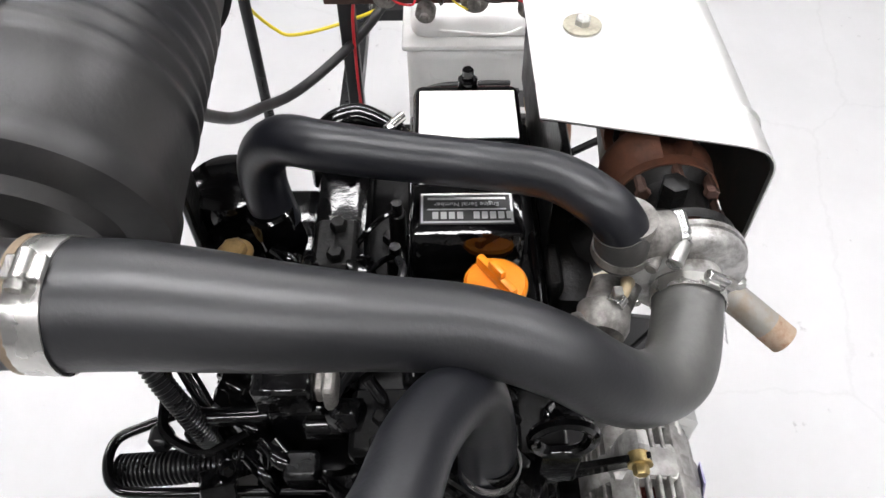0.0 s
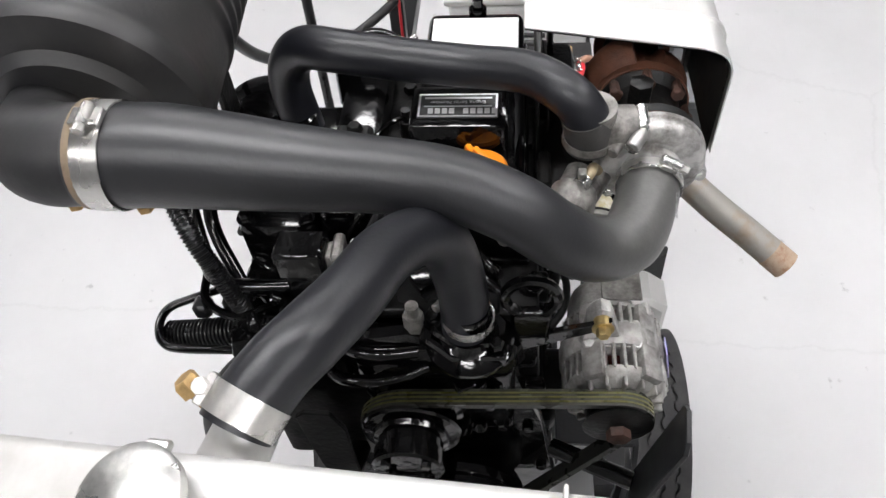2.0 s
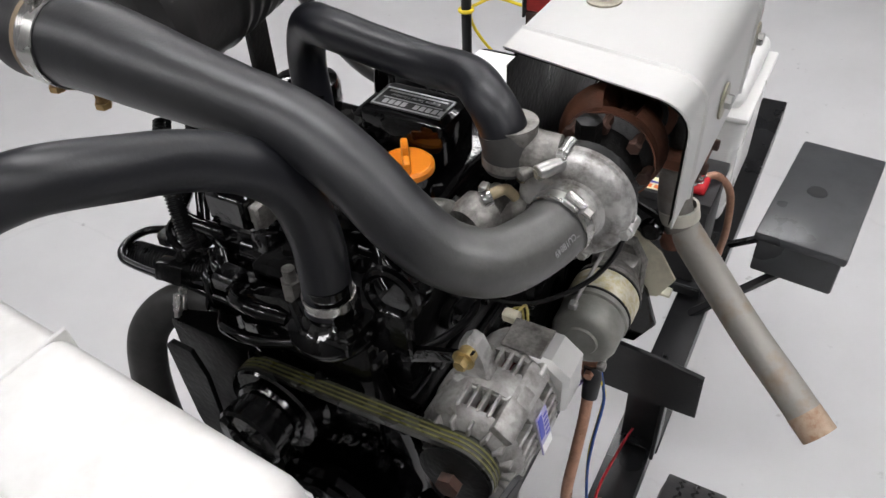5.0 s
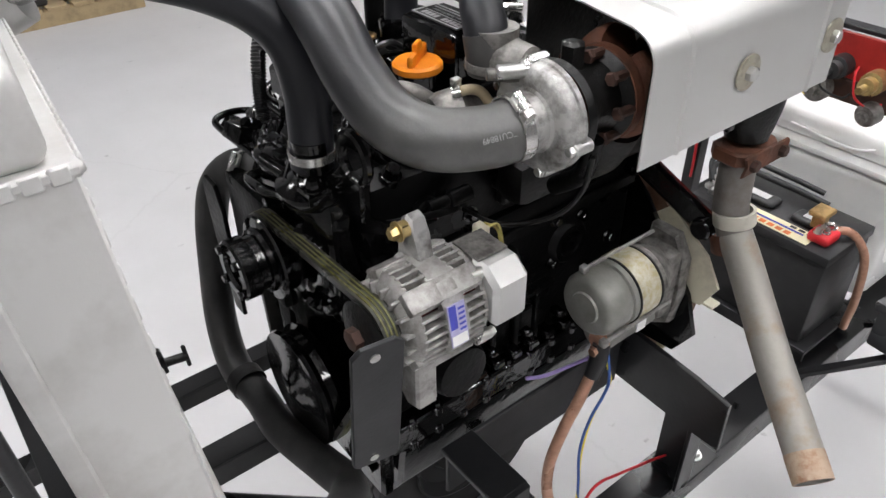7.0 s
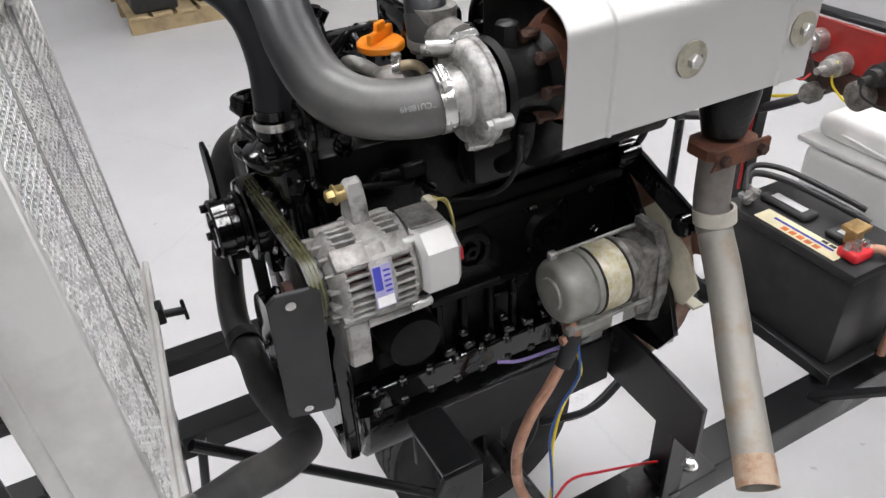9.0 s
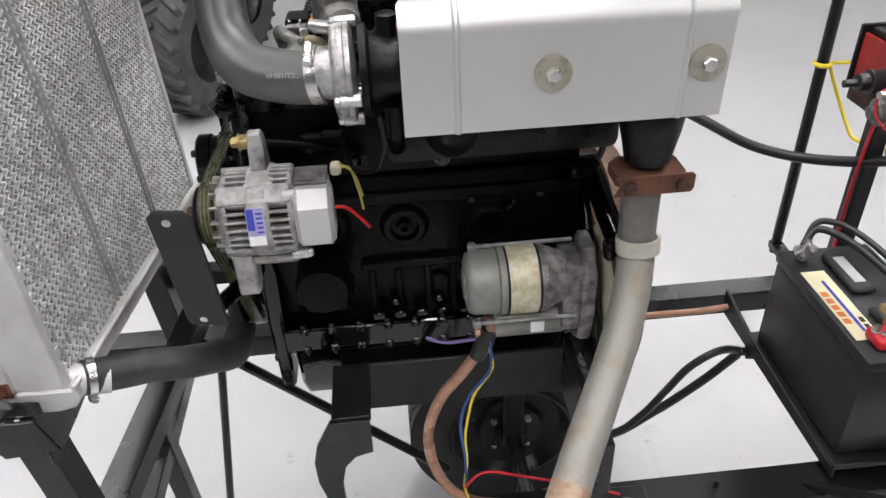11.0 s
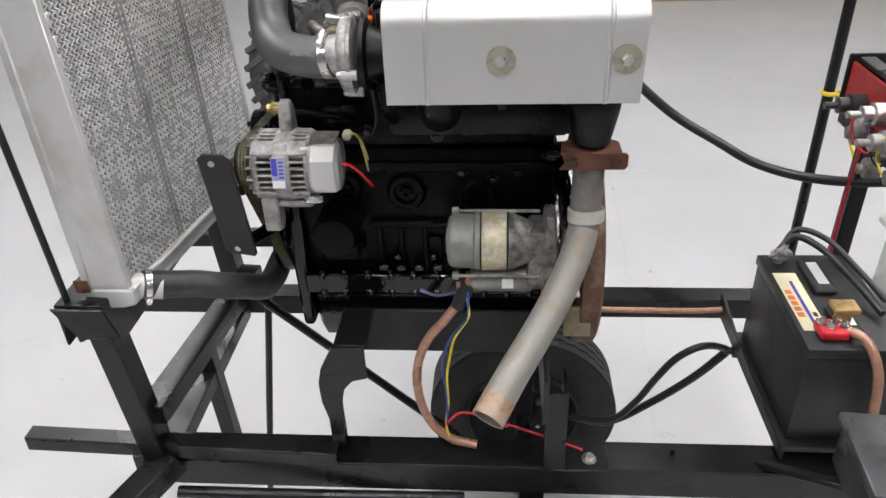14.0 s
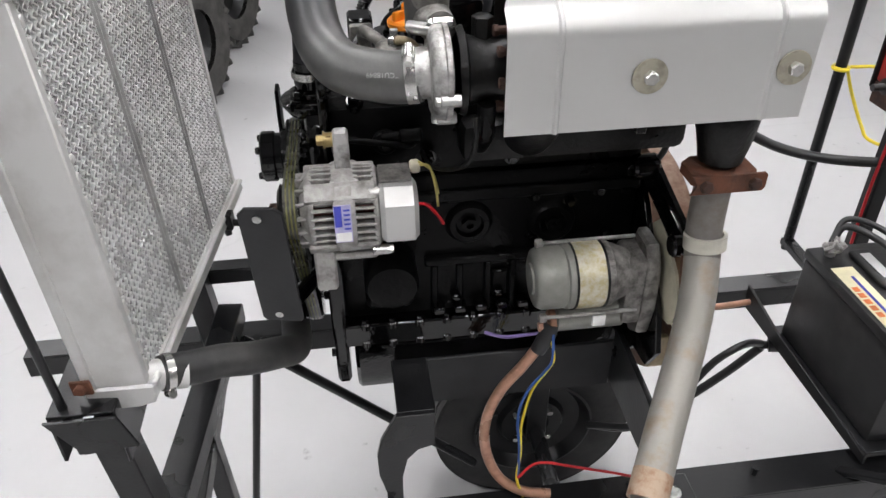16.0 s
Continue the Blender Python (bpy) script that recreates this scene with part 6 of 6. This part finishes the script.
for k in range(4):
    bm = B()
    hexbolt(bm, (0.736 + 0.012 * k, -0.182 - 0.011 * (k % 2), 0.880), (r.uniform(-0.3, 0.3), r.uniform(-0.3, 0.3), 1), 0.006, 0.010, 0.008)
    part("clamp_bolt", bm, M_STEEL, red_clamp)
bm = B()
tube(bm, [(0.770, -0.19, 0.875), (0.80, -0.22, 0.870), (0.82, -0.25, 0.82), (0.83, -0.26, 0.72), (0.84, -0.255, 0.63)], 0.0085, 10)
part("copper_lead", bm, M_COPPER, bat, "copper lead in clear insulation")
bm = B()
box(bm, (0.768, -0.175, 0.862), (0.790, -0.15, 0.905), 0.002)
box(bm, (0.756, -0.18, 0.895), (0.80, -0.145, 0.906), 0.002)
part("brass_strip", bm, M_BRASS, bat, "bent brass strip")
bm = B()
tube(bm, [(0.735, 0.055, 0.885), (0.77, 0.075, 0.905), (0.81, 0.03, 0.90), (0.84, -0.06, 0.885), (0.86, -0.14, 0.87)], 0.007, 10)
part("battery_lead", bm, M_CABLE, bat)
bm = B()
tube(bm, [(0.74, 0.062, 0.885), (0.775, 0.085, 0.915), (0.82, 0.045, 0.915), (0.85, -0.05, 0.90), (0.87, -0.12, 0.885)], 0.006, 10)
part("battery_lead", bm, M_CABLE, bat)

tray = thing("battery_tray", "black sheet steel tray plate beside the battery", "tray")
bm = B()
box(bm, (0.694, -0.250, 0.628), (0.92, 0.10, 0.640), 0.002)
extrude(bm, [(0.212, 0.667), (0.206, 0.61), (-0.25, 0.612), (-0.25, 0.634), (0.09, 0.646)], "x", 0.6935, 0.7005, 0.001)
part("tray_plate", bm, M_FRAME, tray)
bm = B()
cyl(bm, (0.735, 0.088, 0.590), (0.704, 0.100, 0.584), 0.016, 12)
cyl(bm, (0.704, 0.100, 0.584), (0.684, 0.105, 0.582), 0.009, 10)
part("cable_gland", bm, M_CABLE, tray)

# ---- rear of the trailer: rod, post, panel, tank, box ----
post = thing("rear_post", "upright black steel channel post with red wiring", "post")
bm = B()
box(bm, (0.925, 0.215, 0.616), (0.960, 0.25, 1.20), 0.003)
part("upright", bm, M_FRAME, post)
bm = B()
tube(bm, [(0.922, 0.222, 0.75), (0.919, 0.222, 0.90), (0.921, 0.215, 1.05), (0.919, 0.18, 1.12)], 0.0035, 8)
part("red_wire", bm, M_RED, post, "red wire")
rod_ = thing("upright_rod", "slim upright black steel rod with yellow tie", "rod")
bm = B()
cyl(bm, (0.935, 0.45, 0.58), (0.925, 0.44, 1.36), 0.0125, 14)
part("shaft", bm, M_FRAME, rod_)
bm = B()
bar(bm, (0.93, 0.25, 0.60), (0.935, 0.46, 0.60), 0.03, 0.02)
part("foot", bm, M_FRAME, rod_)
bm = B()
c = [(0.93 + 0.0155 * math.cos(a), 0.445 + 0.0155 * math.sin(a), 1.075) for a in (2 * math.pi * k / 12 for k in range(13))]
tube(bm, c, 0.005, 8, 2)
tube(bm, [(0.945, 0.445, 1.075), (0.98, 0.45, 1.01), (1.0, 0.41, 0.945), (1.0, 0.368, 0.928), (1.0, 0.261, 0.955), (1.01, 0.15, 1.0), (1.06, 0.10, 1.05)], 0.004, 8)
tube(bm, [(0.945, 0.435, 1.08), (1.0, 0.40, 1.085), (1.06, 0.33, 1.05), (1.10, 0.27, 1.06)], 0.004, 8)
part("yellow_cord", bm, M_YELLOW, rod_, "yellow plastic cord")

panel = thing("instrument_panel", "dark red painted instrument panel in a black steel frame", "panel")
bm = B()
box(bm, (1.12, -0.20, 1.075), (1.128, 0.29, 1.16), 0.002)
part("face", bm, M_REDPANEL, panel)
bm = B()
box(bm, (1.118, -0.20, 1.03), (1.128, 0.29, 1.074), 0.002)
part("lower_face", bm, M_RUSTD, panel, "dark stained metal lower plate")
for y, z, q in ((0.16, 1.06, 0.032), (-0.02, 1.05, 0.036), (-0.13, 1.03, 0.028), (0.08, 1.02, 0.026)):
    bm = B()
    lathe(bm, (1.118, y, z), (-1, 0.15, -0.1), [(0, q * 0.8), (0.022, q * 0.8), (0.026, q * 0.7), (0.028, q * 0.4), (0.036, q * 0.36), (0.038, 0)], 24)
    part("solenoid_can", bm, M_DIRTYAL, panel, "dull metal solenoid can")
bm = B()
box(bm, (1.129, -0.185, 1.161), (1.16, 0.285, 1.171), 0.002)
box(bm, (1.112, 0.291, 1.06), (1.20, 0.297, 1.175), 0.002)
part("frame", bm, M_FRAME, panel)
panel.location = (-0.235, -0.02, 0.045)
for y, z, mm in ((0.10, 1.12, M_STEEL), (0.04, 1.09, M_CASTAL), (-0.05, 1.10, M_PLASTIC), (-0.12, 1.09, M_GOLD), (0.20, 1.10, M_PLASTIC)):
    bm = B()
    lathe(bm, (1.12, y, z), (-1, 0, 0), [(0, 0.022), (0.03, 0.022), (0.032, 0.016), (0.05, 0.016), (0.052, 0.007), (0.075, 0.007)], 20)
    part("switch_body", bm, mm, panel)
for k, mm in enumerate((M_RED, M_CABLE, M_YELLOW, M_CABLE, M_RED)):
    bm = B()
    r = random.Random(20 + k)
    y = 0.16 - 0.06 * k
    tube(bm, [(1.115, y, 1.105), (1.085, y - 0.01, 1.10), (1.085, y - 0.03 + r.uniform(-0.02, 0.02), 1.06), (1.10, y - 0.05, 1.035 + r.uniform(-0.01, 0.01)), (1.117, y - 0.06, 1.05)], 0.0022, 8)
    part("panel_wire", bm, mm, panel)

tank = thing("fuel_tank", "white translucent plastic fuel container with rounded lid", "tank")
bm = B()
box(bm, (0.955, -0.185, 0.62), (1.30, 0.155, 0.915), 0.03, seg=4)
part("container", bm, M_WHITE, tank)
bm = B()
box(bm, (0.945, -0.195, 0.916), (1.31, 0.165, 0.931), 0.006, seg=2)
box(bm, (0.965, -0.175, 0.928), (1.29, 0.145, 0.988), 0.030, seg=4)
part("lid", bm, M_WHITE, tank)
bm = B()
tube(bm, [(1.0, 0.14, 0.945), (0.958, 0.05, 0.960), (0.955, -0.08, 0.958), (1.02, -0.15, 0.985)], 0.003, 8)
part("handle_cord", bm, M_WHITE, tank)

tank.location = (0.0, -0.045, 0.0)

cbox = thing("control_box", "dark grey plastic control box on a rail bracket", "box")
bm = B()
box(bm, (0.706, -0.497, 0.700), (1.094, -0.333, 0.784), 0.006, seg=2)
part("body", bm, M_GLASSY, cbox)
bm = B()
box(bm, (0.698, -0.505, 0.785), (1.102, -0.325, 0.806), 0.006, seg=2)
part("lid", bm, M_GLASSY, cbox)
bm = B()
lathe(bm, (0.90, -0.40, 0.806), (0, 0, 1), [(0, 0.022), (0.002, 0.020), (0.002, 0.0)], 24, caps=False)
part("emblem", bm, M_PLATE, cbox)
bm = B()
bar(bm, (0.74, -0.40, 0.702), (0.62, -0.250, 0.59), 0.02, 0.012)
part("support_arm", bm, M_FRAME, cbox)
bm = B()
bar(bm, (0.90, -0.40, 0.702), (0.90, -0.250, 0.59), 0.02, 0.012)
part("support_arm", bm, M_FRAME, cbox)
cbox.matrix_basis = Matrix.Translation((0.924, -0.430, 0)) @ Matrix.Rotation(radians(-5), 4, "Z") @ Matrix.Translation((-0.90, 0.415, 0))


# ---- cables ----
def cable(name, label, pts, r, material, cat="cable"):
    t = thing(name, label, cat)
    bm = B()
    tube(bm, pts, r, 10, 10)
    part("strand", bm, material, t)
    return t


cable("starter_cable", "thick copper cable in clear insulation below the starter", [(0.112, -0.175, 0.950), (0.098, -0.186, 0.925), (0.070, -0.192, 0.885), (0.036, -0.195, 0.840), (0.014, -0.195, 0.775), (0.014, -0.200, 0.705), (0.036, -0.210, 0.645), (0.075, -0.220, 0.613), (0.125, -0.228, 0.605)], 0.0088, M_COPPER)
cable("yellow_wire", "thin yellow wire hanging below the starter", [(0.108, -0.195, 0.950), (0.114, -0.205, 0.915), (0.110, -0.208, 0.895), (0.087, -0.208, 0.855), (0.078, -0.206, 0.815), (0.070, -0.208, 0.760), (0.071, -0.212, 0.70), (0.066, -0.218, 0.645), (0.078, -0.225, 0.603)], 0.0024, M_YELLOW)
cable("blue_wire", "thin blue wire hanging below the starter", [(0.112, -0.198, 0.950), (0.112, -0.207, 0.905), (0.099, -0.210, 0.883), (0.076, -0.210, 0.847), (0.063, -0.210, 0.79), (0.069, -0.212, 0.709), (0.068, -0.218, 0.65)], 0.0024, M_BLUEW)
cable("red_wire", "thin red wire lying along the side rail", [(0.066, -0.225, 0.655), (0.090, -0.225, 0.684), (0.115, -0.225, 0.686), (0.150, -0.225, 0.672), (0.253, -0.228, 0.634), (0.330, -0.235, 0.606)], 0.0024, M_RED)
cable("violet_wire", "thin violet wire at the pan flange", [(0.02, -0.128, 0.905), (0.05, -0.14, 0.902), (0.085, -0.165, 0.925), (0.11, -0.19, 0.95)], 0.0028, M_PURPLE)
cable("negative_cable", "copper cable lying along the far rail", [(0.36, 0.20, 0.625), (0.50, 0.195, 0.627), (0.62, 0.19, 0.63), (0.70, 0.19, 0.635)], 0.007, M_COPPER)
cable("black_hose_line", "thin black hose drooping behind the engine", [(0.24, 0.40, 1.46), (0.34, 0.41, 1.29), (0.42, 0.41, 1.18), (0.50, 0.405, 1.10), (0.58, 0.40, 1.035), (0.67, 0.38, 0.985), (0.76, 0.345, 0.942), (0.855, 0.285, 0.935), (0.96, 0.20, 0.965), (1.08, 0.12, 1.02)], 0.011, M_CABLE)
cable("black_cable_pair", "black cable drooping from the tray gland", [(0.690, 0.104, 0.586), (0.650, 0.085, 0.610), (0.610, 0.070, 0.614), (0.568, 0.070, 0.580), (0.532, 0.075, 0.515), (0.500, 0.100, 0.420), (0.450, 0.135, 0.325), (0.36, 0.20, 0.27)], 0.0085, M_CABLE)
cable("black_cable_pair", "black cable drooping from the tray gland", [(0.690, 0.103, 0.576), (0.635, 0.125, 0.480), (0.545, 0.140, 0.380), (0.450, 0.150, 0.305), (0.36, 0.21, 0.26)], 0.010, M_CABLE)
cable("oil_line", "thin curved black line behind the head", [(0.285, -0.10, 1.30), (0.288, -0.10, 1.22), (0.282, -0.09, 1.18), (0.26, -0.08, 1.165)], 0.005, M_CABLE)


# ---- distant things ----
def far_tyre(x, y, z, R, w, rz, label):
    t = thing("tractor_tyre", label, "tyre", "tyres at the far wall")
    bm = B()
    lathe(bm, (0, -w / 2, 0), (0, 1, 0), [(0.02, R * 0.5), (0, R * 0.62), (0.0, R * 0.86), (0.03, R * 0.93), (w / 2, R * 0.95), (w - 0.03, R * 0.93), (w, R * 0.86), (w, R * 0.62), (w - 0.02, R * 0.5)], 48, caps=False)
    part("carcass", bm, M_MUD, t)
    bm = B()
    for k in range(22):
        a = 2 * math.pi * k / 22
        for s in (-1, 1):
            m = Matrix.Rotation(a + (0.14 if s > 0 else 0), 4, "Y") @ Matrix.Translation((0, s * w * 0.25, R * 0.96)) @ Matrix.Rotation(s * 0.6, 4, "Z")
            box(bm, (-0.018, -w * 0.27, -0.035), (0.018, w * 0.27, 0.016), 0.006, m)
    tagged(part("tread", bm, M_MUD, t), kind="stuff")
    bm = B()
    lathe(bm, (0, -w * 0.3, 0), (0, 1, 0), [(0, R * 0.52), (0.02, R * 0.48), (0.06, R * 0.45), (0.07, R * 0.2), (0.04, 0.0)], 32, caps=False)
    part("rim", bm, M_PLASTIC, t, "dark wheel rim")
    t.location, t.rotation_euler = (x, y, z), (0, 0, radians(rz))
    return t


far_tyre(-1.05, 3.1, FLOOR + 0.36, 0.36, 0.26, 70, "muddy knobbly tractor tyre standing on the floor")
far_tyre(-0.95, 4.1, FLOOR + 0.36, 0.36, 0.26, 70, "muddy knobbly tractor tyre standing on the floor")
pal = thing("wooden_pallet", "low yellowish wooden pallet beside the far wall", "pallet")
for k in range(6):
    bm = B()
    box(bm, (0.1 + 0.17 * k, 4.9, 0.06), (0.24 + 0.17 * k, 6.0, 0.085), 0.003)
    part("board", bm, M_CABINET, pal)
for k in range(3):
    bm = B()
    box(bm, (0.1, 4.92 + 0.5 * k, FLOOR), (1.09, 5.0 + 0.5 * k, 0.06), 0.003)
    part("runner", bm, M_CABINET, pal)
for x, y, w, h, mm, nm, lb in ((0.15, 4.95, 0.32, 0.42, M_PLASTIC, "storage_crate", "black plastic crate on the pallet"), (0.62, 5.0, 0.34, 0.3, M_PLASTIC, "storage_crate", "black plastic crate on the pallet")):
    t = thing(nm, lb, "crate", "crates at the far wall")
    bm = B()
    box(bm, (x, y, 0.087), (x + w, y + 0.4, 0.087 + h), 0.02, seg=2)
    box(bm, (x - 0.01, y - 0.01, 0.087 + h * 0.8), (x + w + 0.01, y + 0.41, 0.087 + h * 0.9), 0.005)
    part("body", bm, mm, t)
base = thing("workbench", "long brown low workbench against the far wall", "bench")
bm = B()
box(bm, (1.4, 5.9, 0.6), (6.5, 6.8, 0.66), 0.005)
part("top", bm, M_CABINET, base)
bm = B()
box(bm, (1.42, 5.95, FLOOR), (6.48, 6.75, 0.6), 0.005)
part("carcass", bm, M_CABINET, base)
